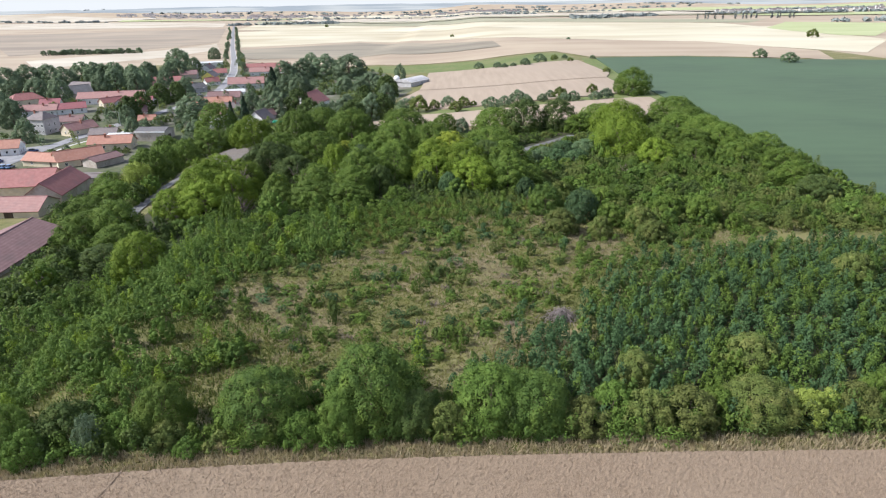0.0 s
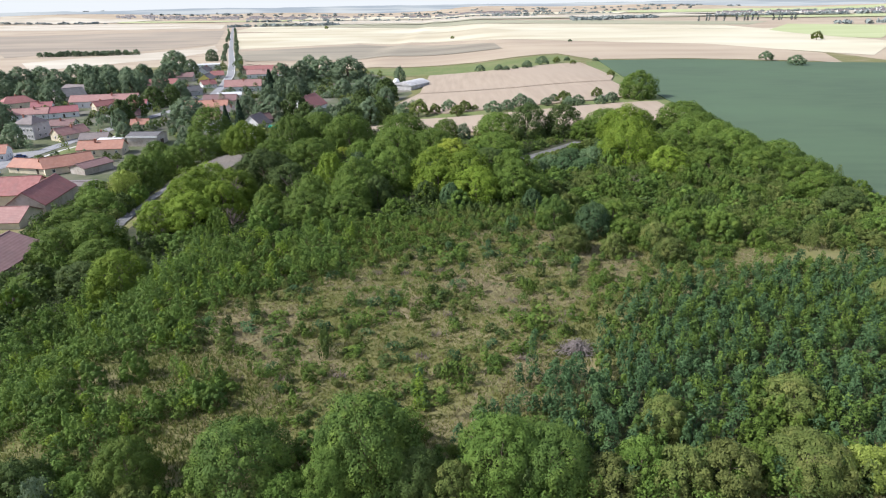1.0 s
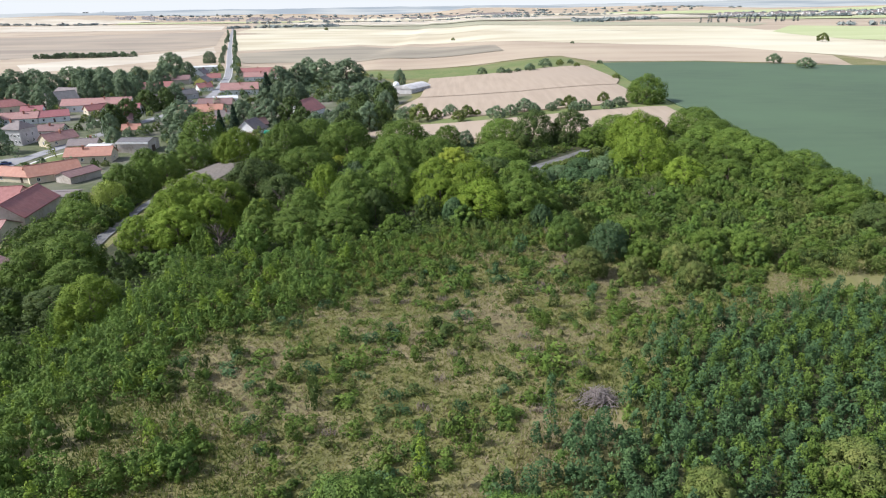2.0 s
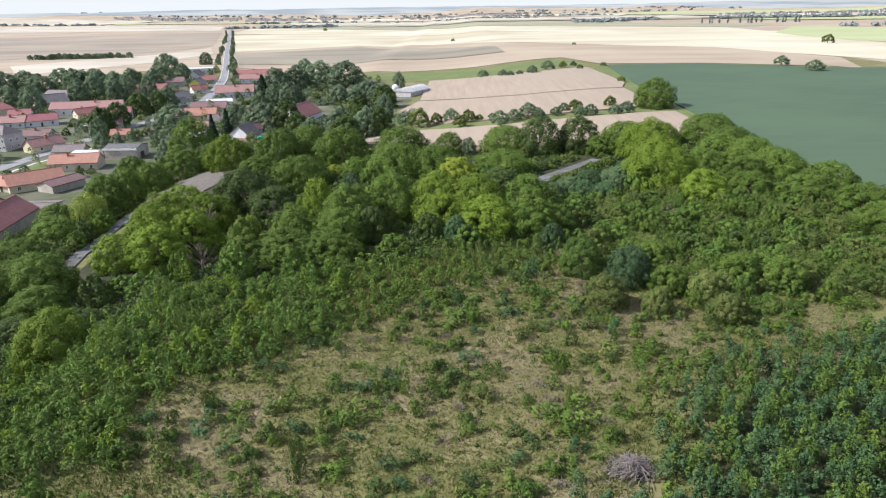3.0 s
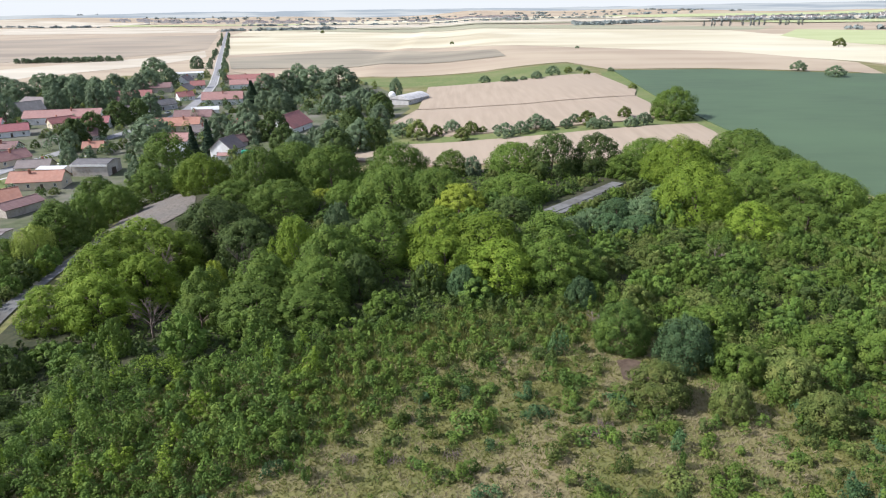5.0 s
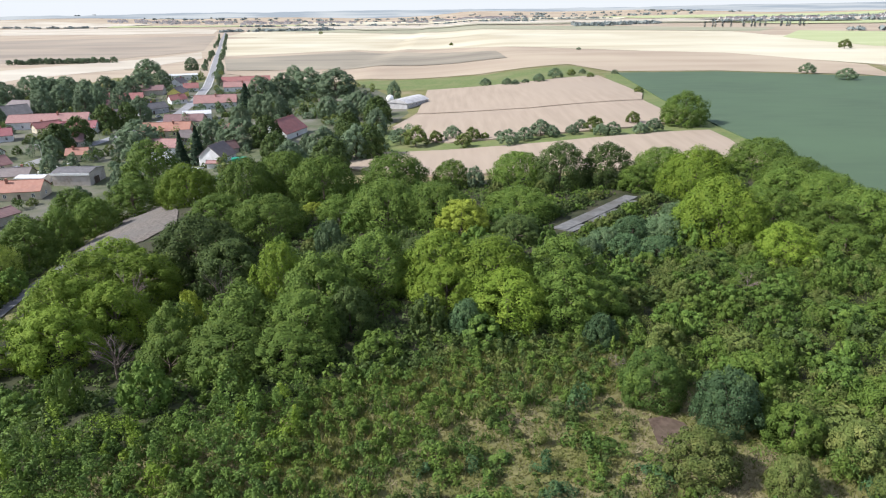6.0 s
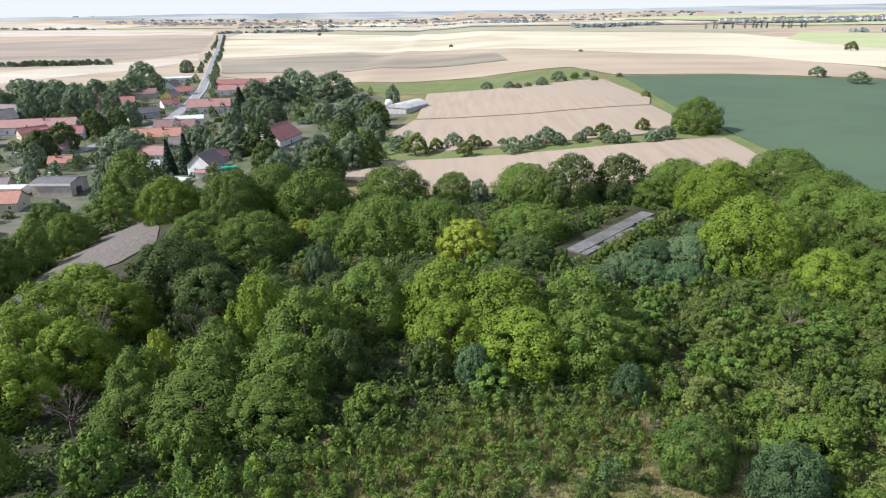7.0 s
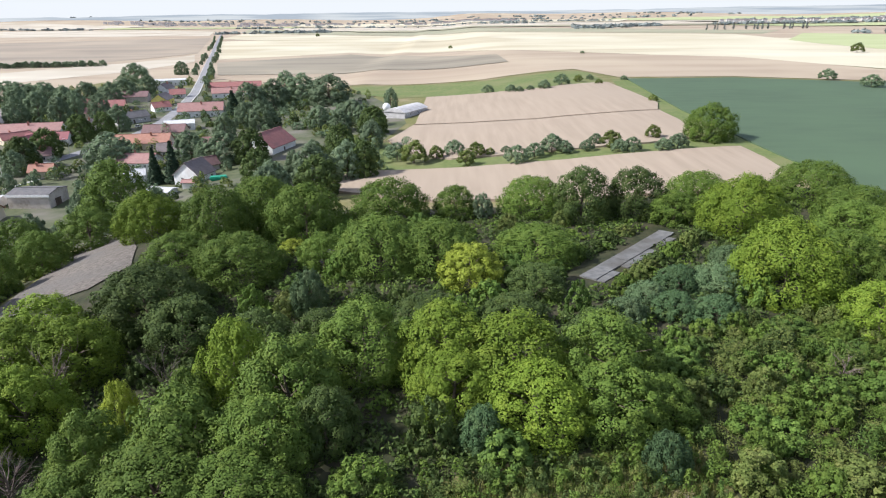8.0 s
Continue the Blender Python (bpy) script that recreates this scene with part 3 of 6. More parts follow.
def limbs(bm, h, r, count, base=0.12, thick=0.26, sides=6, twigs=0):
    """A trunk that forks into limbs, within a tree of height h and radius r."""
    tube(bm, [(0, 0, -0.6), (0.02 * h, 0, 0.2 * h), (0, 0.02 * h, 0.45 * h), (0.02 * h, 0, 0.7 * h)], [thick * 1.25, thick, thick * 0.7, thick * 0.3], sides)
    for k in range(count):
        a = k * 2.4 + rng.uniform(-0.4, 0.4)
        z = h * rng.uniform(base + 0.06, 0.5)
        out, up = r * rng.uniform(0.55, 0.85), h * rng.uniform(0.15, 0.4)
        mid = (math.cos(a) * out * 0.45, math.sin(a) * out * 0.45, z + up * 0.6)
        end = (math.cos(a + 0.2) * out, math.sin(a + 0.2) * out, min(z + up, h * 0.9))
        tube(bm, [(0, 0, z), mid, end], [thick * 0.5, thick * 0.3, thick * 0.08], max(4, sides - 1))
        for _ in range(twigs):
            f = rng.uniform(0.3, 1.0)
            p = Vector(mid).lerp(Vector(end), f)
            d = Vector((math.cos(a + rng.uniform(-1.2, 1.2)), math.sin(a + rng.uniform(-1.2, 1.2)), rng.uniform(0.2, 1.3))) * r * rng.uniform(0.2, 0.45)
            tube(bm, [p, p + d * 0.5 + Vector((0, 0, 0.1)), p + d], [thick * 0.14, thick * 0.09, thick * 0.04], 3)


def dome(h, r, bumps, low=0.1):
    """Lobes of a broad crown like a haystack, from low * h up to h: full at the foot, rounded above."""
    out = [(0, 0, h * 0.46, r * 0.6, h * 0.38)]
    bumps = int(bumps * 3.4)
    for k in range(bumps):
        t = (k + 0.5) / bumps
        s = r * rng.uniform(0.12, 0.27)
        z = h * (1 - (1 - low) * t ** 0.9)
        belly = 0.36 * h
        ring = math.sqrt(max(0.02, 1 - ((z - belly) / (h - belly)) ** 2)) if z > belly else 0.82 + 0.18 * z / belly
        a = k * 2.39996 + rng.uniform(-0.3, 0.3)
        d = max(0.0, r * ring * rng.uniform(0.8, 1.1) - s * 0.85) + 0.05 * r
        out.append((math.cos(a) * d, math.sin(a) * d, max(z - s * 0.6 + h * rng.uniform(-0.05, 0.03), s * 0.45), s, s * rng.uniform(0.9, 1.35)))
    return out


def make_tree(name, tone, h, r, count, size, bumps=18, low=0.1, trunk=True, wild=0.23):
    """A tree of its true size at the origin: trunk with limbs, and a crown of leaf sprays."""
    tree = new(name)
    tree.empty_display_size = 0.5
    bm = bmesh.new()
    limbs(bm, h, r, 6 if trunk else 4, thick=0.022 * h)
    part("trunk", bm, BARK, tree, "grey-brown bark")
    blades_object("crown", crown_blades(dome(h, r, bumps, low), count, size, wild), [LEAF[tone]], None, tree)
    tree["size"] = (h, r)
    return tree


def make_conifer(tone, h, r, count, size):
    tree = new("conifer")
    bm = bmesh.new()
    tube(bm, [(0, 0, -0.5), (0, 0, h * 0.5), (0, 0, h * 0.97)], [0.25, 0.15, 0.03])
    part("trunk", bm, BARK, tree)
    z = rng.random(count) ** 1.4
    a = rng.uniform(0, 2 * math.pi, count)
    tier = 1 - 0.25 * ((z * 9) % 1)
    d = r * (1 - z) * tier * np.sqrt(rng.uniform(0.4, 1, count)) + 0.1
    at = np.stack([np.cos(a) * d, np.sin(a) * d, h * (0.06 + 0.94 * z)], 1)
    normals = np.stack([np.cos(a) * 0.7, np.sin(a) * 0.7, np.full(count, 0.8)], 1) + rng.normal(0, 0.4, (count, 3))
    blades_object("crown", leaf_blades(at, normals, size), [LEAF[tone]], None, tree)
    tree["size"] = (h, r)
    return tree


def make_willow(h, r, count):
    """A weeping crown: strings of narrow leaves that hang from a dome."""
    tree = new("weeping_willow")
    bm = bmesh.new()
    limbs(bm, h, r, 7, thick=0.3)
    part("trunk", bm, BARK, tree)
    quads = [crown_blades(dome(h, r * 0.9, 14, 0.5), count // 7, 0.4)]
    for _ in range(count // 24):
        a, d = rng.uniform(0, 2 * math.pi), r * math.sqrt(rng.uniform(0.25, 1))
        top = h * (0.62 + 0.36 * math.sqrt(max(0, 1 - (d / r) ** 2)))
        length = min(top - 0.8, rng.uniform(0.35, 0.75) * h)
        z = top - np.linspace(0, length, 16)
        at = np.stack([np.cos(a) * (d + rng.normal(0, 0.08, 16)), np.sin(a) * (d + rng.normal(0, 0.08, 16)), z], 1)
        quads.append(leaf_blades(at, np.stack([np.full(16, math.cos(a)), np.full(16, math.sin(a)), np.full(16, 0.2)], 1) + rng.normal(0, 0.4, (16, 3)), 0.5, 0.35))
    blades_object("crown", np.concatenate(quads), [LEAF["willow"]], None, tree)
    tree["size"] = (h, r)
    return tree


def make_dead(h, r):
    """A bare tree: trunk, limbs and many twigs."""
    tree = new("dead_tree")
    bm = bmesh.new()
    limbs(bm, h, r, 14, base=0.12, thick=0.15, sides=5, twigs=16)
    part("trunk", bm, DEADWOOD, tree)
    tree["size"] = (h, r)
    return tree


blocked = []  # x, y, radius of what stands already


def plant(kinds, rows, label, category, group, first=True):
    """Sets copies of the kinds at rows of x, y, height, radius, each turned its own way."""
    for k, (x, y, h, r) in enumerate(rows):
        src = kinds[(k * 7 + int(abs(x))) % len(kinds)]
        h0, r0 = src["size"]
        sz, sr = h / h0, r / r0
        ob = copy_thing(src, Matrix.Translation((x, y, ground_z(x, y) - 0.1)) @ Matrix.Rotation(rng.uniform(0, 6.28), 4, "Z") @ Matrix.Diagonal((sr, sr * rng.uniform(0.9, 1.1), sz, 1)))
        tagged(ob, label, category, group)
        blocked.append((x, y, r))


def discard(kinds):
    """Removes the patterns that have been copied."""
    for src in kinds:
        for o in (*src.children_recursive, src):
            bpy.data.objects.remove(o)


# ---- trees: x, y, height, crown radius ----
def crest(rows):
    """Rows of x, y, height of the crown's top above datum, radius; turned into rows of x, y, tree height, radius."""
    return [(x, y, top - ground_z(x, y) + 0.1, r) for x, y, top, r in rows]


LEFT = crest([(-63, 116, 3.2, 5.6), (-57, 118, -0.2, 4.2), (-74, 122, -1.6, 5.4), (-67, 127, -2.4, 4.6)])
RIGHT = [(20, 137, 6.9, 3.7), (27.2, 132.4, 7.0, 3.7), (21.3, 124, 5.0, 3.4), (38, 125, 5.2, 3.0), (39, 119, 4.2, 2.9), (33, 139, 5.4, 3.4), (46, 133, 5.4, 3.6), (53, 131, 5.5, 3.6), (29, 121, 4.4, 2.5), (33, 129, 4.6, 3.0), (37.2, 70.5, 4.4, 3.4), (66, 98, 5.2, 3.2), (21.6, 66.8, 4.4, 2.7)]
# x, y, height, radius, tone of the leaves
HEDGE = [(-45, 52.6, 3.4, 2.0, "lime"), (-42.5, 56.5, 4.2, 3.0, "dark"), (-39, 54.4, 4.4, 1.5, "grove"), (-36.5, 56, 3.4, 2.0, "lime"), (-32.5, 58, 5.6, 3.4, "mid"), (-31, 55.2, 3.0, 2.2, "olive"), (-28.5, 53.9, 1.7, 1.5, "lime"),
         (-21.8, 59.2, 6.5, 5.0, "sapling"), (-17, 56.2, 3.2, 2.3, "lime"), (-12.6, 57.2, 5.2, 3.0, "lime"), (-9.6, 60.2, 8.9, 5.2, "sapling"), (-4.6, 58, 4.6, 2.8, "dark"), (-1.2, 57.2, 3.8, 2.4, "olive"), (3.8, 60.2, 6.2, 4.4, "lime"), (8.6, 59.8, 5.6, 4.2, "sapling"),
         (14, 58.4, 3.4, 2.8, "rust"), (17.4, 60, 4.4, 2.6, "lime"), (20.8, 58.8, 4.2, 3.0, "olive"), (25.4, 58.8, 4.4, 3.3, "rust"), (33.6, 60.2, 4.6, 4.1, "olive"), (44.6, 60.4, 4.0, 3.0, "rust"), (48.4, 61, 5.2, 3.2, "mid"), (29.4, 60.6, 3.4, 2.4, "mid"), (53, 61, 4.4, 3.2, "olive"), (-49, 55, 4.6, 3.2, "mid")]
ORCHARD = [(-19, 315, 11.7, 5.9), (-26, 323, 9.1, 4.6), (-4, 323, 8.1, 4.1), (4, 316, 7.8, 3.9), (-0, 304, 7.5, 3.7), (-11, 319, 7.0, 3.5), (17, 299, 9.1, 4.5), (31, 311, 9.5, 4.8), (24, 306, 7.5, 3.7), (35, 308, 6.6, 3.3), (43, 309, 5.7, 2.8), (48, 318, 5.9, 3.0), (52, 311, 8.5, 4.3), (53, 303, 6.4, 3.2), (57, 302, 7.3, 3.7), (70, 322, 7.0, 3.5), (67, 300, 6.4, 3.2), (73, 303, 7.3, 3.7), (89, 315, 4.3, 2.1), (9, 316, 4.3, 2.2), (15, 318, 4.0, 2.0)]
FIELDEDGE = [(18, 508, 5.3, 3.9), (32, 502, 4.8, 3.5), (37, 497, 3.8, 2.8), (44, 501, 3.3, 2.5), (53, 502, 5.7, 4.2), (66, 517, 6.9, 5.1), (79, 530, 4.6, 3.4), (89, 541, 3.6, 2.7), (89, 513, 3.4, 2.5), (111, 537, 3.1, 2.3), (99, 431, 3.6, 2.6), (241, 527, 7.0, 5.2), (242, 482, 7.6, 5.6), (-6, 1188, 5.1, 3.7), (141, 835, 3.4, 2.5), (427, 806, 9.8, 7.2), (-378, 1965, 8.6, 6.3)]
GROVE = [(-130, 497, 18.0, 10.5), (-120, 512, 18.0, 10.8), (-109, 545, 18.0, 13.6), (-83, 506, 18.0, 14.2), (-58, 437, 11.0, 6.4), (-44, 418, 9.0, 5.0), (-128, 580, 18.0, 8.4), (-51, 428, 9.5, 5.2), (-105, 435, 14.0, 8.4), (-71, 414, 11.0, 6.3), (-59, 404, 10.0, 5.6)]
WESTWOOD = [(-295, 527, 16.0, 8.5), (-281, 533, 16.0, 8.6), (-254, 509, 15.9, 7.2), (-251, 531, 16.0, 8.5), (-231, 523, 16.0, 8.4), (-294, 691, 16.0, 12.8), (-240, 560, 16.0, 10.1), (-253, 479, 16.0, 7.6), (-233, 485, 15.0, 6.8), (-239, 597, 14.3, 6.5), (-251, 455, 15.7, 7.1), (-225, 454, 15.6, 7.1), (-213, 474, 14.6, 6.6)]
YELLOW = crest([(-2, 203, 6.2, 5.6), (-40, 227, -1.4, 3.2), (-47.4, 164.5, 2.4, 2.5)])
BLUE = crest([(-30.6, 198.5, 3.0, 3.3), (-2, 155, 5.0, 2.6), (34, 198, 3.8, 4.2), (40.5, 197, 4.4, 4.8), (27, 193, 3.0, 3.2), (46, 206, 4.4, 4.0), (30, 188, 3.4, 3.6), (22, 186, 3.4, 3.4), (36, 186, 3.6, 4.0), (17, 151, 4.6, 2.4)])
DEAD = crest([(-54.6, 152.5, 1.8, 3.2), (-60.5, 171.5, 3.2, 2.8), (-43.6, 169, 4.8, 2.7), (-33.5, 176, 4.6, 2.4), (17.6, 144.5, 1.8, 1.2), (45, 168, 3.8, 2.0), (-83, 113, -3.5, 3.0)])
WALNUT_BRIGHT = crest([(-32.6, 166, 9.9, 5.2), (2.6, 166.2, 10.5, 6.8), (-66, 157.5, 2.4, 6.4), (-61.5, 166.5, 2.8, 5.8), (-71, 168, 3.4, 6.8), (-72.6, 179, 3.2, 7.0), (-63.5, 181, 2.2, 6.5), (-75, 157, 0.4, 5.2), (-73, 190, 2.0, 6.6), (-79.4, 244, 4.2, 8.0), (57.5, 228, 11.2, 9.0), (51, 196, 11.8, 9.2), (57.5, 181, 7.6, 5.7), (-6.2, 169.6, 10.5, 6.2), (4.4, 159, 7.8, 6.0), (-5.0, 162.6, 7.6, 5.2)])
WALNUT_DARK = crest([(-59.5, 198, 3.7, 8.8), (-19.5, 156, 6.6, 3.6), (26, 243, 10.3, 6.6), (39, 244, 9.9, 7.0), (9.5, 198, 4.2, 5.2), (-50, 190, 1.6, 6.5), (-24, 178, 5.2, 5.0), (-36, 186, 1.2, 5.4), (84, 144, 6.4, 5.0), (-9, 186, 3.8, 6.0), (4, 185, 4.0, 5.5), (16, 178, 5.0, 5.0)])
WALNUT_MID = crest([(-45, 153, 5.2, 5.0), (-35.2, 154.6, 7.0, 6.6), (-25, 161.4, 9.5, 7.0), (-25.6, 152.6, 7.2, 5.6), (-37, 161.5, 5.4, 4.0), (-43, 146, 3.8, 5.0), (-35, 147, 5.2, 6.0), (-26.4, 146.6, 5.0, 5.6), (13.4, 158.8, 7.8, 5.8), (19, 160, 5.6, 4.2), (-17.2, 172.2, 9.4, 6.8), (13.8, 165.6, 10.4, 7.2), (-48, 214.5, 3.9, 8.6), (-19.5, 215, 7.2, 8.6), (-8, 214, 6.8, 7.8), (12, 216, 5.0, 7.8), (-39.6, 238, 7.6, 9.4), (-21, 249, 5.9, 9.8), (-59, 234, 8.1, 8.2), (-52, 248, 6.9, 9.0), (-32, 219, 2.6, 5.0), (-62, 218, 3.0, 7.0)])
BELT_MID = [(-4.4, 252, 8.0, 5.6), (15.4, 251, 9.0, 7.8), (56, 250, 8.0, 7.8), (46, 237, 7.0, 5.4), (85, 251, 9.4, 9.4), (83, 229, 9.0, 8.4), (76, 219, 8.6, 7.4), (69, 248, 7.1, 4.8), (83, 200, 8.6, 8.0), (74, 196, 7.4, 6.0), (81, 178, 8.0, 6.5), (83, 214, 8.6, 7.8), (88, 168, 7.6, 5.9), (90, 186, 8.2, 6.5), (86, 158, 6.6, 5.1), (67, 206, 7.4, 6.2), (70, 184, 6.6, 5.2)]
VILLAGE_ROUND = [(-180, 349, 13.0, 5.7), (-182, 369, 13.0, 6.7), (-180, 353, 11.1, 4.6), (-189, 408, 13.0, 6.2), (-184, 437, 13.0, 6.8), (-181, 417, 13.0, 5.7), (-115, 359, 13.0, 7.1), (-96, 347, 13.0, 7.9), (-85, 345, 13.0, 6.6), (-104, 347, 10.8, 4.5), (-52, 304, 13.0, 6.5), (-46, 324, 12.2, 5.1), (-36, 311, 13.0, 5.8), (-57, 274, 13.0, 5.6), (-60, 313, 9.4, 3.9), (-146, 354, 13.0, 9.3), (-118, 444, 13.0, 6.1), (-284, 772, 13.0, 7.3), (-42, 395, 13.0, 6.6), (-121, 261, 9.3, 3.9), (-158, 306, 9.3, 3.9), (-40, 466, 13.0, 4.4)]
VILLAGE_CONIFER = [(-115, 325, 11.4, 2.6), (-108, 325, 13.0, 3.1), (-136, 481, 13.0, 5.1)]
WESTWOOD_EDGE = [(-352, 506, 15.0, 9.9), (-348, 524, 15.0, 10.3), (-336, 532, 15.0, 9.3), (-304, 500, 15.0, 9.8), (-318, 550, 15.0, 10.8), (-291, 531, 15.0, 10.4), (-297, 431, 15.0, 8.5), (-281, 429, 15.0, 8.5), (-261, 421, 15.0, 7.4), (-341, 471, 15.0, 10.3), (-299, 400, 15.0, 10.6), (-259, 358, 15.0, 7.9), (-234, 332, 14.6, 6.6), (-205, 297, 11.2, 5.1), (-269, 514, 15.0, 8.9), (-250, 503, 15.0, 8.7)]
VILLAGE_MORE = [(-57, 269, 12.1, 5.5), (-46, 284, 13.0, 6.8), (-41, 309, 12.6, 5.7), (-50, 351, 12.4, 5.7), (-70, 303, 12.3, 5.6), (-118, 284, 11.5, 5.2), (-39, 362, 11.7, 5.3), (-117, 409, 12.2, 5.5), (-176, 338, 9.6, 4.4)]
FIELD_OAK = [(89, 329, 13.0, 8.7)]
LEFT_FAR = crest([(-82, 143, 1.6, 6.2), (-89.5, 139, -0.8, 5.2), (-77, 133, -1.0, 5.4), (-103, 167, -4.2, 6.0), (-103, 181, -3.2, 6.0), (-103, 207, 0.2, 7.2), (-103, 236, -2.6, 6.0), (-101, 254, -2.4, 7.8), (-104, 222, -1.4, 5.0), (-110, 218, -2.0, 6.4), (-105, 277, 4.8, 9.6), (-96, 157, -4.8, 4.6), (-112, 196, -4.8, 6.0), (-92, 146, -4.0, 4.4), (-86, 124, -4.6, 4.6), (-115, 246, -3.0, 7.0), (-92, 262, -1.8, 5.4)])
WILLOW = crest([(-102, 195.5, -1.2, 4.8)])
VILLAGE_BIG = [(-101, 289, 7.8, 5.4)]
kinds = [make_tree("broadleaf_tree", "bright", 11, 5.6, 15000, 0.24, 26, 0.06) for _ in range(3)]
plant(kinds, LEFT[:1], "spreading yellow-green tree on the slope above the village", "tree", "trees on the slope")
plant(kinds, [t for t in WALNUT_BRIGHT if t[3] < 7.6], "broad walnut tree with bright yellow-green leaves", "tree", "trees of the belt")
discard(kinds)
kinds = [make_tree("broadleaf_tree", "bright", 13, 9, 20000, 0.32, 36, 0.05)]
plant(kinds, [t for t in WALNUT_BRIGHT if t[3] >= 7.6], "very broad walnut tree with bright yellow-green leaves", "tree", "trees of the belt")
discard(kinds)
kinds = [make_tree("broadleaf_tree", "mid", 13, 9, 17000, 0.34, 36, 0.05)]
plant(kinds, [t for t in WALNUT_MID + BELT_MID if t[3] >= 7.6], "very broad green tree of the belt", "tree", "trees of the belt")
discard(kinds)
kinds = [make_tree("broadleaf_tree", "mid", 11.5, 6, 14500, 0.26, 26, 0.04) for _ in range(3)]
plant(kinds, [t for t in WALNUT_MID if t[3] < 7.6], "broad walnut tree in full green leaf", "tree", "trees of the belt")
plant(kinds, [t for t in BELT_MID if t[3] < 7.6], "rounded green tree at the edge of the wood", "tree", "trees of the belt")
plant(kinds, LEFT_FAR, "rounded tree beside the concrete farm road", "tree", "trees on the slope")
plant(kinds, FIELD_OAK, "broad oak at the corner of the bean field", "tree", "")
discard(kinds)
kinds = [make_tree("broadleaf_tree", "dark", 11, 6, 12000, 0.28, 24, 0.06) for _ in range(2)]
plant(kinds, LEFT[1:], "dark spreading tree on the scarp", "tree", "trees on the slope")
plant(kinds, [t for t in WALNUT_DARK if t[3] < 7.6], "dense dark green broadleaf tree", "tree", "trees of the belt")
discard(kinds)
kinds = [make_tree("broadleaf_tree", "dark", 13, 8.4, 15000, 0.36, 30, 0.05)]
plant(kinds, [t for t in WALNUT_DARK if t[3] >= 7.6], "dense dark green broadleaf tree", "tree", "trees of the belt")
discard(kinds)
kinds = [make_tree("broadleaf_tree", tone, 7.2, 4.2, 15000, 0.18, 24, 0.03) for tone in ("sapling", "teal")]
plant(kinds[:1], RIGHT[:1], "round dark green tree beside the clearing", "tree", "trees by the clearing")
plant(kinds[1:], RIGHT[1:2], "round blue-green tree beside the clearing", "tree", "trees by the clearing")
discard(kinds)
kinds = [make_tree("broadleaf_tree", tone, 5.2, 3.2, 9000, 0.18, 20, 0.03, False) for tone in ("mid", "olive", "rust", "mid")]
plant(kinds[:2], RIGHT[2:], "bushy green tree beside the clearing", "tree", "trees by the clearing")
discard(kinds)
for tall in (True, False):
    rows = [t for t in HEDGE if (t[2] > 4.5) == tall]
    for tone in sorted({t[4] for t in rows}):
        kinds = [make_tree("broadleaf_tree", tone, 6, 4.2, 24000, 0.135, 34, 0.03) if tall else make_tree("hedge_bush", tone, 3.8, 2.8, 8000, 0.15, 20, 0.0, False, 0.45)]
        plant(kinds, [t[:4] for t in rows if t[4] == tone], "tall leafy tree in the hedge along the wheat" if tall else "bushy hedge shrub beside the ripe wheat", "tree" if tall else "bush", "hedge trees")
        discard(kinds)
kinds = [make_tree("hedge_bush", "willow", 3.8, 2.2, 7000, 0.15, 18, 0.0, False, 0.45)]
plant(kinds, [(38.6, 59.6, 3.8, 2.4), (41.4, 60.2, 3.4, 1.7)], "yellow-green bush in the hedge along the wheat", "bush", "hedge trees")
discard(kinds)
kinds = [make_tree("broadleaf_tree", "yellow", 9, 4.6, 10000, 0.25, 22, 0.06)]
plant(kinds, YELLOW, "tree with yellow-green leaves turning early", "tree", "trees of the belt")
discard(kinds)
kinds = [make_tree("broadleaf_tree", tone, 5.4, 3.8, 9000, 0.21, 24, 0.03, True, 0.35) for tone in ("blue", "teal")]
plant(kinds[1:], [t for t in BLUE if t[1] < 160], "small blue-green bushy tree at the foot of the wood", "tree", "trees of the belt")
plant(kinds, [t for t in BLUE if t[1] >= 160], "grey-green willow-like bushy tree", "tree", "trees of the belt")
discard(kinds)
kinds = [make_tree("broadleaf_tree", "grove", 6, 3, 2600, 0.3, 12, 0.1)]
plant(kinds, [(2.5, 249, 6.4, 2.7)], "pale grey-leaved tree at the edge of the wood", "tree", "trees of the belt")
discard(kinds)
kinds = [make_tree("orchard_tree", tone, 7.5, 3.6, 3000, 0.34, 12, 0.3) for tone in ("grove", "olive", "grove")]
ORCHARD = [(x, y + 12, h * 0.72, r * 0.9) if r < 9 else (x, y, h, r) for x, y, h, r in ORCHARD]
plant(kinds, ORCHARD, "old fruit tree on the grass strip", "tree", "orchard trees")
plant(kinds, FIELDEDGE, "small field tree standing alone", "tree", "field trees")
discard(kinds)
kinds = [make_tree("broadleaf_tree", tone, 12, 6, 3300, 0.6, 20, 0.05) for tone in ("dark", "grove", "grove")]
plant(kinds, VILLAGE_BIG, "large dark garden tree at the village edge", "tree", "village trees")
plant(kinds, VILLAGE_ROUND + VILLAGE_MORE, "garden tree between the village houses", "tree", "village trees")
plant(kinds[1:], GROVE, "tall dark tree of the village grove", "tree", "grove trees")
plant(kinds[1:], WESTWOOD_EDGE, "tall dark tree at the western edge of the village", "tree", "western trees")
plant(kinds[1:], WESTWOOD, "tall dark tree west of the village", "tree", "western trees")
discard(kinds)
kinds = [make_conifer("needle", 12, 3, 1500, 0.7)]
plant(kinds, [(x, y, h * 1.2, r * 1.3) for x, y, h, r in VILLAGE_CONIFER], "dark spruce in a village garden", "tree", "village conifers")
discard(kinds)
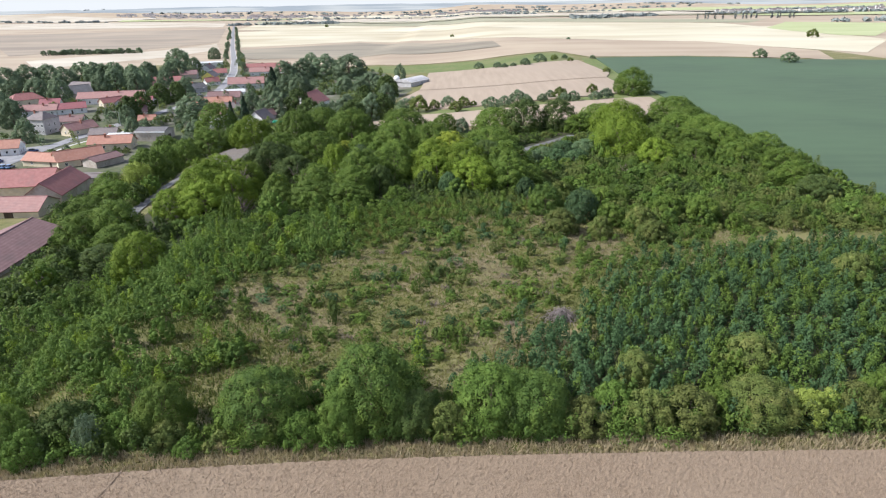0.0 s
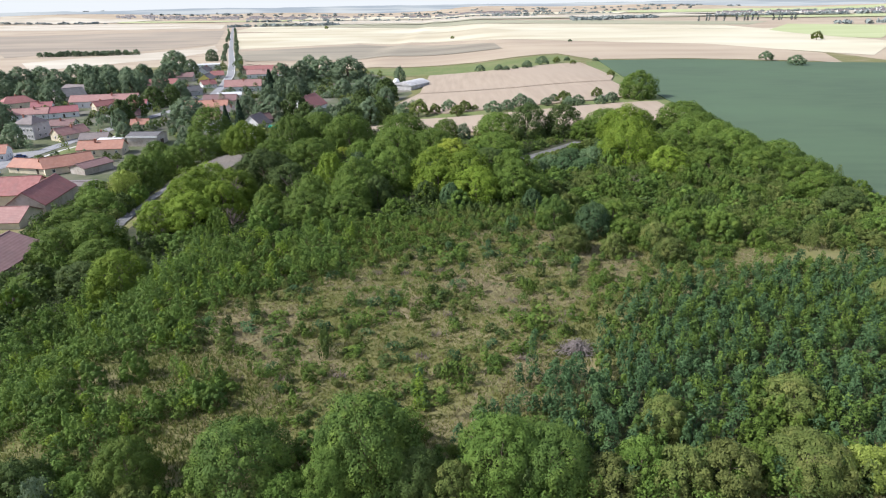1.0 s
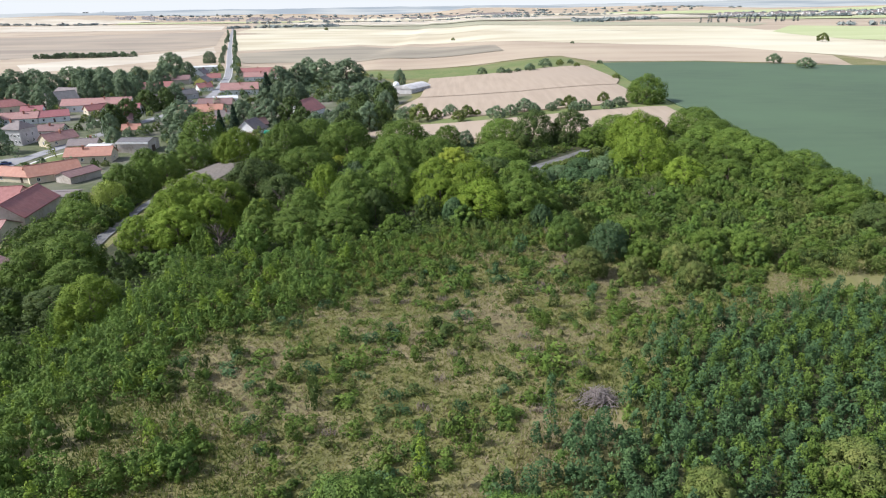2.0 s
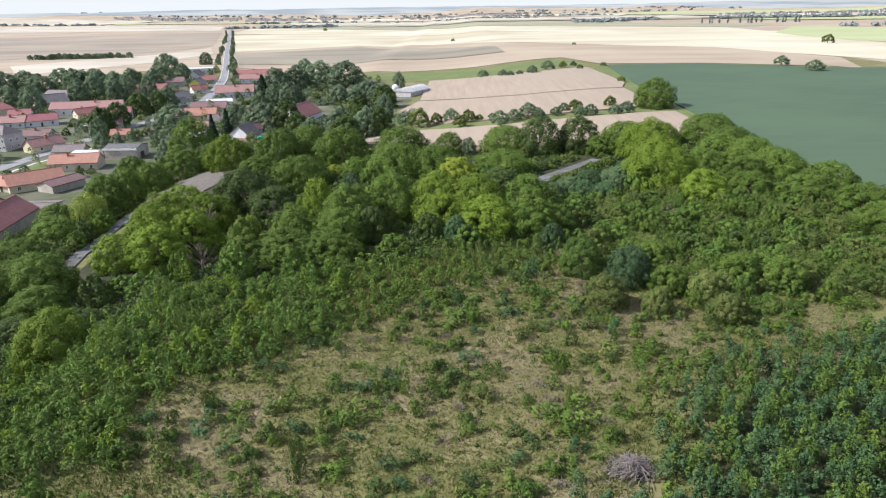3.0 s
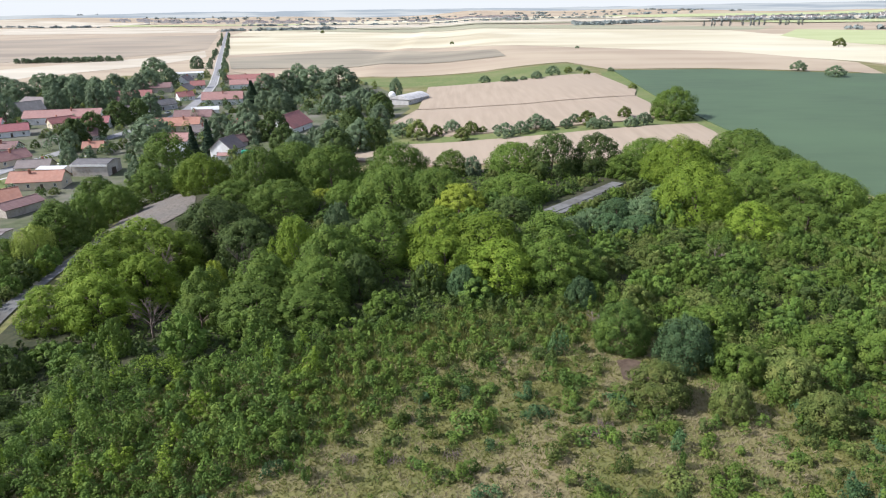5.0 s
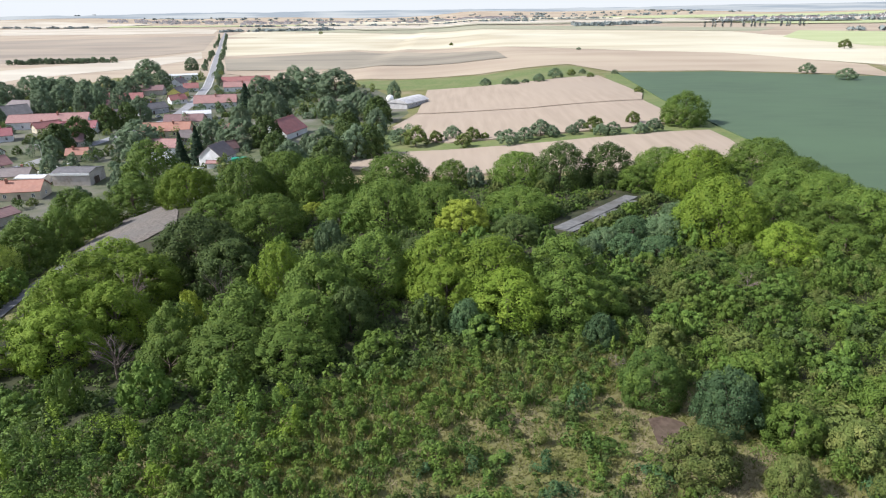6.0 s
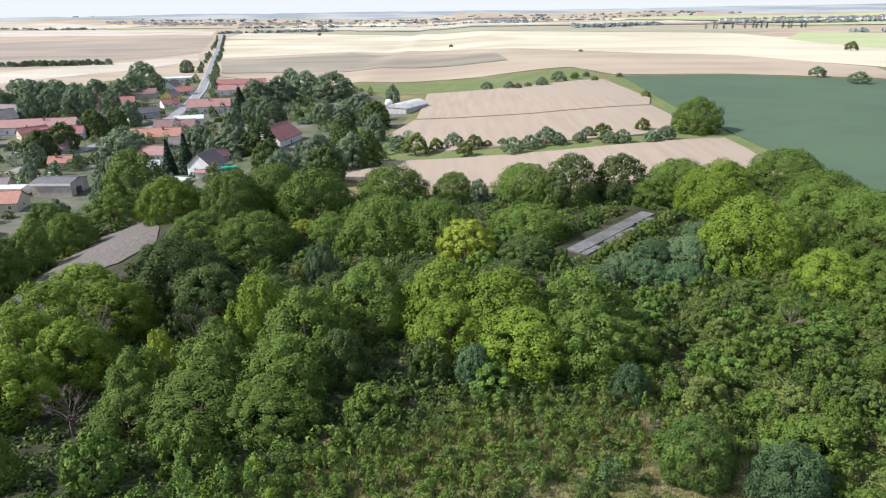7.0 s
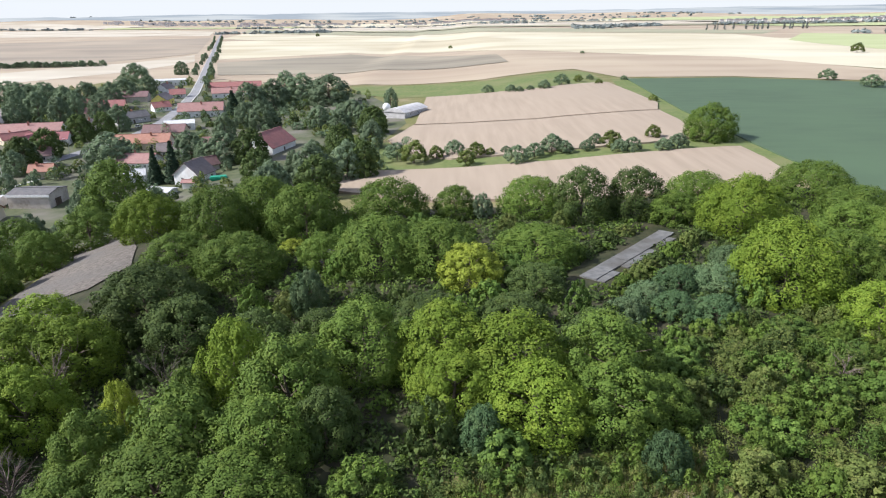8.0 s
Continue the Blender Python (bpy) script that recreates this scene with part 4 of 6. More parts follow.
kinds = [make_conifer("grove", 2.6, 0.7, 130, 0.4)]
rows = [(-62 + 1.15 * k, 352 + 0.25 * k + 7 * j, rng.uniform(2.2, 3.2), rng.uniform(0.6, 0.8)) for j in range(2) for k in range(22)]
plant(kinds, rows, "small clipped thuja in a garden row", "thuja", "thuja rows")
discard(kinds)
kinds = [make_willow(11, 5, 5600)]
plant(kinds, WILLOW, "weeping willow with pale hanging foliage", "tree", "")
discard(kinds)
kinds = [make_dead(7, 2.6) for _ in range(2)]
plant(kinds, DEAD, "bare dead tree with grey-brown twigs", "dead tree", "dead trees")
discard(kinds)

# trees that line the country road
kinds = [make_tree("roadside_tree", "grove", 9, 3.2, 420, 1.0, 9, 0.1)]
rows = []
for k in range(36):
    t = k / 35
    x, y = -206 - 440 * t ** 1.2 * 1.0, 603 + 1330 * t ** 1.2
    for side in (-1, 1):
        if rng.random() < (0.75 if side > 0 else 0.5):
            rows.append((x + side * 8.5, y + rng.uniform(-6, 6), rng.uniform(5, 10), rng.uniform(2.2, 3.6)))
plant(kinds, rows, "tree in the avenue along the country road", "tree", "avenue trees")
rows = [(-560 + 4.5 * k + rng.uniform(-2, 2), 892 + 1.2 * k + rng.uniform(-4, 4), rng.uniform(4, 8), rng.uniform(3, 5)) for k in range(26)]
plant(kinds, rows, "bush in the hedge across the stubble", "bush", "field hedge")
discard(kinds)
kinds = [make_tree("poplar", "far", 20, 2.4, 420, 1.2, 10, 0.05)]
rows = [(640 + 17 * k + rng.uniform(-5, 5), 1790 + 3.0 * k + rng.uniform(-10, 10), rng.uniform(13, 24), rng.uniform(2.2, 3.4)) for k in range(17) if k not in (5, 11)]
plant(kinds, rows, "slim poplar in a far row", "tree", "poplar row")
discard(kinds)


# ---- shrubs ----
def scatter(poly, gap, jitter=0.42, clear=0.6, avoid=()):
    """Places in an outline on a shaken grid, off the trees that stand there."""
    px, py = [p[0] for p in poly], [p[1] for p in poly]
    gx, gy = np.meshgrid(np.arange(min(px), max(px), float(gap)), np.arange(min(py), max(py), float(gap)))
    gx[1::2] += gap / 2
    x, y = (g.ravel() + rng.uniform(-jitter, jitter, g.size) * gap for g in (gx, gy))
    keep = inside(poly, x, y)
    for bx, by, br in blocked:
        keep &= (x - bx) ** 2 + (y - by) ** 2 > (br * clear) ** 2
    for other in avoid:
        keep &= ~inside(other, x, y)
    return x[keep], y[keep]


def rim_distance(poly, x, y):
    """Distance of points to the outline's edges."""
    best = np.full(len(x), 1e9)
    for (x0, y0), (x1, y1) in zip(poly, poly[1:] + poly[:1]):
        t = np.clip(((x - x0) * (x1 - x0) + (y - y0) * (y1 - y0)) / ((x1 - x0) ** 2 + (y1 - y0) ** 2), 0, 1)
        best = np.minimum(best, np.hypot(x - x0 - t * (x1 - x0), y - y0 - t * (y1 - y0)))
    return best


def thicket(name, label, x, y, tall, wide, leaves, size, tones, upright=False, patchy=None, vary=0.24):
    """Many small plants as one growth: each a clump of leaf sprays of its own height, width and tone."""
    shapes = []
    for _ in range(8):
        lobes = []
        for k in range(9 if upright else 11):
            a, t = k * 2.4 + rng.uniform(-0.5, 0.5), (k + 0.5) / (9 if upright else 11)
            if upright:  # young trees: whorls that taper to a leafy tip
                s = rng.uniform(0.13, 0.2)
                d, z = (0.5 - s * 0.7) * math.sqrt(t) * rng.uniform(0.6, 1.0), 0.88 - 0.66 * t
            else:  # bushes: a low heap
                s = rng.uniform(0.15, 0.24)
                d, z = (0.5 - s * 0.6) * math.sqrt(t) * rng.uniform(0.75, 1.1), 0.76 * (1 - t ** 1.6) * rng.uniform(0.75, 1.1) + 0.1
            lobes.append((math.cos(a) * d, math.sin(a) * d, z, s, s * (1.0 if upright else 1.1)))
        lobes = np.array(lobes)
        pick = rng.integers(len(lobes), size=leaves)
        way = rng.normal(size=(leaves, 3)) + np.stack([lobes[pick, 0], lobes[pick, 1], np.full(leaves, 0.25)], 1) * 1.8
        way /= np.linalg.norm(way, axis=1, keepdims=True)
        at = lobes[pick, :3] + way * lobes[pick][:, [3, 3, 4]] * rng.normal(1.0, 0.12, (leaves, 1))
        at[:, 2] = np.maximum(at[:, 2], 0.04)
        shapes.append((at, way + rng.normal(0, 0.25, (leaves, 3)) + (0, 0, 0.1)))
    chunks, index = [], []
    ground_at = height(x, y)
    for k in range(len(x)):
        at, nor = shapes[rng.integers(8)]
        h, w = tall * rng.lognormal(0, vary), wide * rng.lognormal(0, vary * 0.9)
        a = rng.uniform(0, 6.283)
        turn = np.array([[math.cos(a), -math.sin(a), 0], [math.sin(a), math.cos(a), 0], [0, 0, 1]])
        chunks.append(leaf_blades((at * (w, w, h)) @ turn.T + (x[k], y[k], ground_at[k] - 0.05), nor @ turn.T, size))
        n = noise.noise(Vector((x[k] * 0.045, y[k] * 0.045, patchy or 0.0))) * 1.2 + rng.normal(0, 0.35)
        index.append(np.full(len(at), int(np.clip((n + 0.75) / 1.5 * len(tones), 0, len(tones) - 1))))
    ob = blades_object(name, np.concatenate(chunks), [LEAF[t] for t in tones], np.concatenate(index))
    return tagged(ob, label, "shrubs", kind="stuff")


CLEARING = [(-19, 65), (-23, 77), (-31, 80), (-39, 87), (-41, 95), (-38, 100), (-29, 106), (-21, 112), (-13, 119), (-10, 127), (-4, 132), (7, 137), (15, 138), (17, 129), (19, 121), (28, 119), (38, 121), (50, 129), (54, 126), (50, 118), (41, 113), (27, 107), (19, 95), (13, 86), (4, 78), (-4, 71)]
PLANTATION = [(-4, 60), (2, 69), (6, 78), (14, 86), (20, 95), (28, 107), (43, 113), (60, 118), (99, 122), (99, 58), (46, 57), (20, 57)]
WEST_SCRUB = [(-76, 50), (-40, 53), (-4, 60), (-4, 70), (-19, 64), (-23, 78), (-31, 81), (-39, 88), (-41, 96), (-38, 101), (-29, 107), (-21, 113), (-22, 139), (-40, 132), (-54, 128), (-66, 120), (-76, 104)]
NORTH_SCRUB = [(-22, 112), (-13, 119), (-10, 127), (-4, 132), (7, 137), (15, 138), (21, 141), (22, 158), (14, 154), (-4, 150), (-23, 140)]
EAST_SCRUB = [(27, 137), (31, 125), (36, 122), (50, 129), (58, 122), (99, 124), (99, 190), (60, 192), (24, 178), (21, 146)]
FLOOR = [(-72, 118), (-46, 134), (-14, 140), (20, 160), (60, 170), (100, 160), (100, 255), (60, 252), (20, 250), (-60, 262), (-70, 226), (-72, 190)]
PILE = [(12.5, 79), (17.5, 79.5), (18.5, 87), (13, 88)]

x, y = scatter(PLANTATION, 1.75, 0.45, clear=0.5, avoid=(PILE,))
ragged = rim_distance(PLANTATION, x, y) / 8 + 0.16 + 0.5 * np.array([noise.noise(Vector((a * 0.13, b * 0.13, 4.0))) for a, b in zip(x, y)])
dense = (rng.random(len(x)) < ragged) | (y < 70)
x, y = x[dense], y[dense]
thicket("sapling_stand", "dense stand of young blue-green ash saplings", x, y, 3.0, 2.0, 340, 0.21, ("ash", "sapling", "ash", "sapling", "ash", "mid"), True, 3.0)
x, y = scatter(WEST_SCRUB, 1.55, 0.5, clear=0.5)
thin = np.array([noise.noise(Vector((a * 0.07, b * 0.07, 9.0))) + 0.25 * noise.noise(Vector((a * 0.3, b * 0.3, 2.0))) > (0.02 if b < 84 and a > -50 else -0.5) for a, b in zip(x, y)])
x, y = x[thin], y[thin]
tall = rng.random(len(x)) < 0.45
thicket("scrub", "dense green scrub and young trees on the slope", x[tall], y[tall], 2.4, 2.1, 330, 0.2, ("sapling", "lime", "bright", "sapling", "mid"), True, 5.0, 0.46)
thicket("scrub", "rounded green bushes of the scrub on the slope", x[~tall], y[~tall], 1.7, 2.4, 330, 0.2, ("sapling", "mid", "lime", "sapling", "mid"), False, 6.0, 0.36)
x, y = scatter(NORTH_SCRUB, 1.6, 0.55, clear=0.7)
thicket("scrub", "low bushy growth at the foot of the wood", x, y, 1.4, 1.8, 280, 0.17, ("mid", "sapling", "mid", "dark", "olive"), True, 7.0, 0.4)
FOOT = [(-78, 100), (-70, 112), (-62, 122), (-52, 126), (-40, 129), (-22, 137), (-4, 147), (14, 151), (24, 156), (22, 164), (12, 159), (-6, 155), (-25, 146), (-42, 138), (-56, 134), (-68, 126), (-78, 110)]
x, y = scatter(FOOT, 1.5, 0.6, clear=0.45)
thicket("scrub", "dark tangled growth along the foot of the wood", x, y, 0.9, 1.9, 110, 0.24, ("dark", "dark", "mid", "dark"), False, 8.0)


x, y = scatter(CLEARING, 1.7, 0.9, clear=0.5)
near = rng.random(len(x)) < 0.75 * np.exp(-rim_distance(CLEARING, x, y) / 3.2)
thicket("scrub", "young shrubs spreading into the dry grass", x[near], y[near], 1.4, 1.8, 240, 0.17, ("mid", "sapling", "olive", "dark", "mid"), True, 15.0, 0.4)
x, y = scatter(EAST_SCRUB, 2.6, 0.8, clear=0.75)
thicket("scrub", "mixed thorn scrub on the eastern slope", x, y, 2.0, 3.2, 560, 0.2, ("olive", "mid", "olive", "sapling", "mid", "olive"), False, 11.0, 0.4)
SCARP = [(-92, 96), (-76, 96), (-60, 124), (-50, 134), (-52, 148), (-66, 150), (-84, 152), (-92, 130)]
x, y = scatter(SCARP, 2.4, 0.6, clear=0.6)
thicket("scrub", "dark bushy growth down the scarp", x, y, 1.0, 2.0, 110, 0.26, ("dark", "dark", "dark", "mid"), False, 9.0, 0.4)
x, y = scatter(FLOOR, 2.9, 0.55, clear=0.5)
lane = [abs(a - np.interp(b, (118, 142, 169, 199), (-78, -84, -90.5, -92.8))) > 4 and not (16 < a < 46 and abs((a - 18.4) - (b - 205.5) * 0.9 - 2.0) < 5.5) for a, b in zip(x, y)]
x, y = x[np.array(lane)], y[np.array(lane)]
thicket("undergrowth", "dark undergrowth between the trees", x, y, 1.4, 3.4, 60, 0.5, ("dark", "dark", "mid", "dark"), False, 13.0)
SLOPE = [(-76, 84), (-74.5, 118), (-82, 138), (-86, 152), (-93, 172), (-95.5, 196), (-99.5, 216), (-104, 240), (-118, 232), (-122, 190), (-112, 150), (-96, 140), (-92, 112), (-88, 84)]
x, y = scatter(SLOPE, 2.0, 0.8, clear=0.4)
thicket("undergrowth", "bushy growth on the slope above the village", x, y, 2.0, 3.0, 110, 0.4, ("dark", "mid", "dark", "olive"), False, 14.0, 0.35)
HEDGE_FOOT = [(-74, 47.5), (-46, 51.5), (-30, 53), (-12, 54.6), (5, 55.4), (23, 56), (46, 56.4), (99, 58), (99, 61), (46, 60), (5, 59), (-30, 56.5), (-74, 52)]
x, y = scatter(HEDGE_FOOT, 1.7, clear=0.25)
thicket("hedge", "tangled hedge of thorn and bramble along the wheat", x, y, 2.2, 2.4, 330, 0.19, ("olive", "mid", "dark", "sapling", "lime"), False, 17.0)

# larger bushes, each a thing
bush_kinds = []
for tone, h, r in (("mid", 3.6, 2.4), ("olive", 3.2, 2.3), ("lime", 3.4, 2.2), ("sapling", 3.8, 2.0), ("dark", 3.4, 2.4)):
    b = blades_object("bush", crown_blades(dome(h, r, 10, 0.0), 2400, 0.22, 0.35), [LEAF[tone]])
    b["size"] = (h, r)
    bush_kinds.append(b)
x, y = scatter(EAST_SCRUB, 5.6, clear=0.7)
rows = [(a, b, rng.uniform(2.6, 4.6), rng.uniform(1.7, 3.3)) for a, b in zip(x, y)]
plant(bush_kinds, rows, "rounded thorn bush on the eastern slope", "bush", "bushes on the slope")
x, y = scatter(WEST_SCRUB, 8.5, 0.9, clear=0.6)
rows = [(a, b, rng.uniform(2.0, 3.8), rng.uniform(1.2, 2.1)) for a, b in zip(x, y) if b < 100 or a < -55]
plant(bush_kinds[2:], rows, "tall green bush in the scrub", "bush", "bushes in the scrub")
x, y = scatter([(-72, 118), (-46, 134), (-14, 144), (20, 162), (60, 180), (98, 195), (98, 240), (40, 240), (-60, 240)], 10, clear=0.8)
rows = [(a, b, rng.uniform(3, 6), rng.uniform(2, 3.4)) for a, b in zip(x, y) if not (14 < a < 48 and 198 < b < 236) and a > -70]
plant(bush_kinds, rows, "bush between the trees of the belt", "bush", "bushes of the belt")
discard(bush_kinds)

# bushes that screen the slab track on its near side
track_kinds = []
for tone in ("mid", "olive", "dark"):
    b = blades_object("bush", crown_blades(dome(3, 2.2, 9, 0.0), 1700, 0.24), [LEAF[tone]])
    b["size"] = (3, 2.2)
    track_kinds.append(b)
rows = [(24.8 + 2.5 * k + rng.uniform(-0.5, 0.5), 199.2 + 2.8 * k + rng.uniform(-0.5, 0.5), rng.uniform(2.3, 3.4), rng.uniform(1.7, 2.3)) for k in range(10)]
rows += [(14.5 + 4.6 * k, 209.5 + 5.0 * k, rng.uniform(2.0, 2.8), rng.uniform(1.8, 2.4)) for k in range(5)]
plant(track_kinds, rows, "bush beside the old slab track", "bush", "bushes of the belt")
discard(track_kinds)

# bushes along the concrete farm road, which show it in glimpses only
lane_kinds = []
for tone in ("mid", "dark", "lime", "bright"):
    b = blades_object("bush", crown_blades(dome(4, 2.4, 9, 0.0), 1700, 0.28, 0.35), [LEAF[tone]])
    b["size"] = (4, 2.4)
    lane_kinds.append(b)
rows = []
for k in range(32):
    b = 104 + 3.2 * k + rng.uniform(-1, 1)
    a = float(np.interp(b, (118, 142, 169, 199), (-78, -84, -90.5, -92.8)))
    for side in (1, -1):
        r = rng.uniform(1.9, 3.0)
        if (side > 0 and min(abs(b - gap) for gap in (158, 171, 190)) > 4.0 and 130 < b < 148) or (side < 0 and not 150 < b < 174 and b < 192):
            rows.append((a + side * (1.4 + r * 0.8), b, r * rng.uniform(1.4, 1.9), r))
plant(lane_kinds, rows, "bush overhanging the concrete farm road", "bush", "roadside bushes")
discard(lane_kinds)

# single shrubs of the clearing, each a thing
shrub_kinds = []
for tone in ("mid", "sapling", "dark", "sapling", "olive", "dark", "ash", "mid"):
    bits = [(rng.normal(0, 0.42), rng.normal(0, 0.42), rng.uniform(0.25, 0.9), rng.uniform(0.22, 0.38), rng.uniform(0.3, 0.6)) for _ in range(10)]
    b = blades_object("shrub", crown_blades(bits, 560, 0.14, 0.5, False), [LEAF[tone]])
    b["size"] = (1.35, 1.0)
    shrub_kinds.append(b)
x, y = scatter(CLEARING, 2.6, 0.6, clear=0.3)
rows = []
for a, b in zip(x, y):
    n = noise.noise(Vector((a * 0.085, b * 0.085, 21.0))) + rng.normal(0, 0.18)
    if n > -0.06:
        rows.append((a, b, rng.lognormal(math.log(1.35), 0.35), rng.lognormal(math.log(1.15), 0.3)))
plant(shrub_kinds, rows[:300], "low green shrub in the dry grass", "shrub", "shrubs of the clearing")
discard(shrub_kinds)


x, y = scatter(CLEARING, 1.7, 0.6, clear=0.3)
some = rng.random(len(x)) < 0.5
thicket("weed_clumps", "small olive weed clumps and seedlings in the dry grass", x[some], y[some], 0.62, 1.0, 46, 0.19, ("olive", "mid", "olive", "sapling"), False, 19.0, 0.45)

# ---- grass ----
def grass(name, label, x, y, tall, blades, mats, spread=0.3, lean=0.35):
    """Tufts of narrow blades, three-cornered, each leaning its own way."""
    n = len(x) * blades
    cx, cy = np.repeat(x, blades) + rng.normal(0, spread, n), np.repeat(y, blades) + rng.normal(0, spread, n)
    a, h = rng.uniform(0, 6.283, n), tall * rng.uniform(0.5, 1.3, n)
    w = rng.uniform(0.04, 0.1, n)
    z = height(cx, cy) - 0.03
    base = np.stack([cx, cy, z], 1)
    side = np.stack([np.cos(a), np.sin(a), np.zeros(n)], 1) * w[:, None]
    tip = base + np.stack([rng.normal(0, lean, n) * h, rng.normal(0, lean, n) * h, h], 1)
    verts = np.stack([base - side, base + side, tip], 1)
    tone = np.array([noise.noise(Vector((p * 0.06, q * 0.06, 31.0))) + 0.5 * noise.noise(Vector((p * 0.21, q * 0.21, 5.0))) - 0.004 * (q - 92) for p, q in zip(x, y)])
    pick = np.repeat((tone + rng.normal(0, 0.22, len(x)) > -0.2).astype(int), blades)
    ob = mesh_object(name, verts.reshape(-1, 3), np.arange(n * 3).reshape(-1, 3), mats, pick)
    return tagged(ob, label, "grass", kind="stuff")


OPEN = [(-40, 60), (-5, 60), (12, 74), (22, 98), (30, 106), (60, 112), (62, 132), (20, 140), (-16, 140), (-44, 118)]
x, y = scatter(OPEN, 0.62, 0.5, clear=0.1, avoid=(NORTH_SCRUB,))
bare = inside(BARE_SPOT, x, y)
x, y = x[~bare], y[~bare]
grass("dry_grass", "dry straw-coloured and green meadow grass", x, y, 0.32, 11, [STRAW, GRASS], 0.26, 0.8)
x, y = scatter(WEST_SCRUB, 0.62, 0.6, clear=0.3)
grass("weeds", "tall green weeds between the shrubs", x, y, 0.6, 5, [GRASS, WEED])
x, y = scatter(NORTH_SCRUB, 0.55, 0.6, clear=0.3)
grass("weeds", "tall green weeds at the foot of the wood", x, y, 0.75, 8, [GRASS, WEED], 0.26, 0.4)
x, y = scatter(PLANTATION, 0.72, 0.6, clear=0.3)
grass("weeds", "tall green weeds under the saplings", x, y, 0.6, 5, [GRASS, WEED], 0.3, 0.4)
x, y = scatter(EAST_SCRUB, 1.0, 0.5, clear=0.3)
grass("weeds", "tall green weeds on the eastern slope", x, y, 0.8, 5, [GRASS, WEED])
x = rng.uniform(-62, 62, 5200)
y = np.interp(x, edge_x, edge_y) + rng.uniform(-0.9, 2.6, x.size)
grass("verge_grass", "dry grass verge between wheat and hedge", x, y, 0.6, 4, [STRAW, STRAW])
x, y = rng.uniform(-62, 62, 64000), rng.uniform(0, 1, 64000)
y = 43 + (np.interp(x, edge_x, edge_y) - 0.7 - 43) * y
EARS = foliage("wheat_ears", (0.2, 0.15, 0.105), (0.36, 0.285, 0.215), (0.32, 0.255, 0.19), 0.2)
ears = grass("wheat_ears", "ripe wheat ears standing above the crop", x, y, 0.92, 1, [EARS, EARS], 0.1, 0.15)

# a heap of cut branches, and grey dead brambles
heap = new("branch_pile")
tagged(heap, "heap of grey cut branches in the grass", "branch pile")
heap.matrix_basis = pose(15.6, 84.6, ground_z(15.6, 84.6))
for k in range(190):
    bm = bmesh.new()
    a = rng.normal(0.7, 0.75)
    c = Vector((rng.normal(0, 1.0), rng.normal(0, 0.8), 0))
    z = 1.5 * math.exp(-(c.x ** 2 + c.y ** 2) / 2.2) * rng.uniform(0.25, 1) + 0.1
    length = rng.uniform(1.3, 3.2)
    d = Vector((math.cos(a), math.sin(a), rng.uniform(-0.12, 0.25)))
    tube(bm, [c - d * length / 2 + Vector((0, 0, z)), c + Vector((0, 0, z + 0.1)), c + d * length / 2 + Vector((0, 0, z))], [0.042, 0.032, 0.012], 4)
    part("branch", bm, CUTWOOD, heap)
for k in range(26):
    x, y = rng.uniform(-26, 24), rng.uniform(74, 128)
    if not inside(CLEARING, [x], [y])[0]:
        continue
    bm = bmesh.new()
    for _ in range(46):
        c = Vector((rng.normal(0, 0.55), rng.normal(0, 0.4), 0))
        a, up = rng.uniform(0, 6.28), rng.uniform(0.3, 0.8)
        d = Vector((math.cos(a), math.sin(a), 0)) * rng.uniform(0.2, 0.6)
        tube(bm, [c, c + d * 0.5 + Vector((0, 0, up)), c + d + Vector((0, 0, up * rng.uniform(0.6, 1.1)))], [0.028, 0.024, 0.012], 3)
    ob = part("dead_bramble", bm, DEADWOOD, None)
    ob.matrix_basis = pose(x, y, ground_z(x, y) - 0.02)
    tagged(ob, "grey tangle of dead bramble stems in the grass", "dead shrub", "dead brambles", "stuff")


# ---- the village ----
def window_meshes():
    """A frame of four bars with a mullion, and its pane, shared by all windows."""
    bm = bmesh.new()
    for x0, x1, z0, z1 in ((-0.55, -0.45, -0.7, 0.7), (0.45, 0.55, -0.7, 0.7), (-0.45, 0.45, -0.7, -0.6), (-0.45, 0.45, 0.6, 0.7), (-0.04, 0.04, -0.6, 0.6)):
        box(bm, x0, x1, -0.07, 0.02, z0, z1)
    frame_mesh = bpy.data.meshes.new("window")
    bm.to_mesh(frame_mesh)
    bm.free()
    frame_mesh.materials.append(FRAME)
    bm = bmesh.new()
    box(bm, -0.45, 0.45, -0.03, 0.015, -0.6, 0.6)
    pane_mesh = bpy.data.meshes.new("pane")
    bm.to_mesh(pane_mesh)
    bm.free()
    pane_mesh.materials.append(GLASS)
    return frame_mesh, pane_mesh


WINDOW_FRAME, WINDOW_PANE = window_meshes()


def set_window(parent, x, y, z, turn, scale=1.0):
    w = new("window", WINDOW_FRAME)
    w.parent = parent
    w.matrix_basis = pose(x, y, z, 0, 0, turn) @ Matrix.Scale(scale, 4)
    p = new("pane", WINDOW_PANE)
    p.parent = w


footprints = []


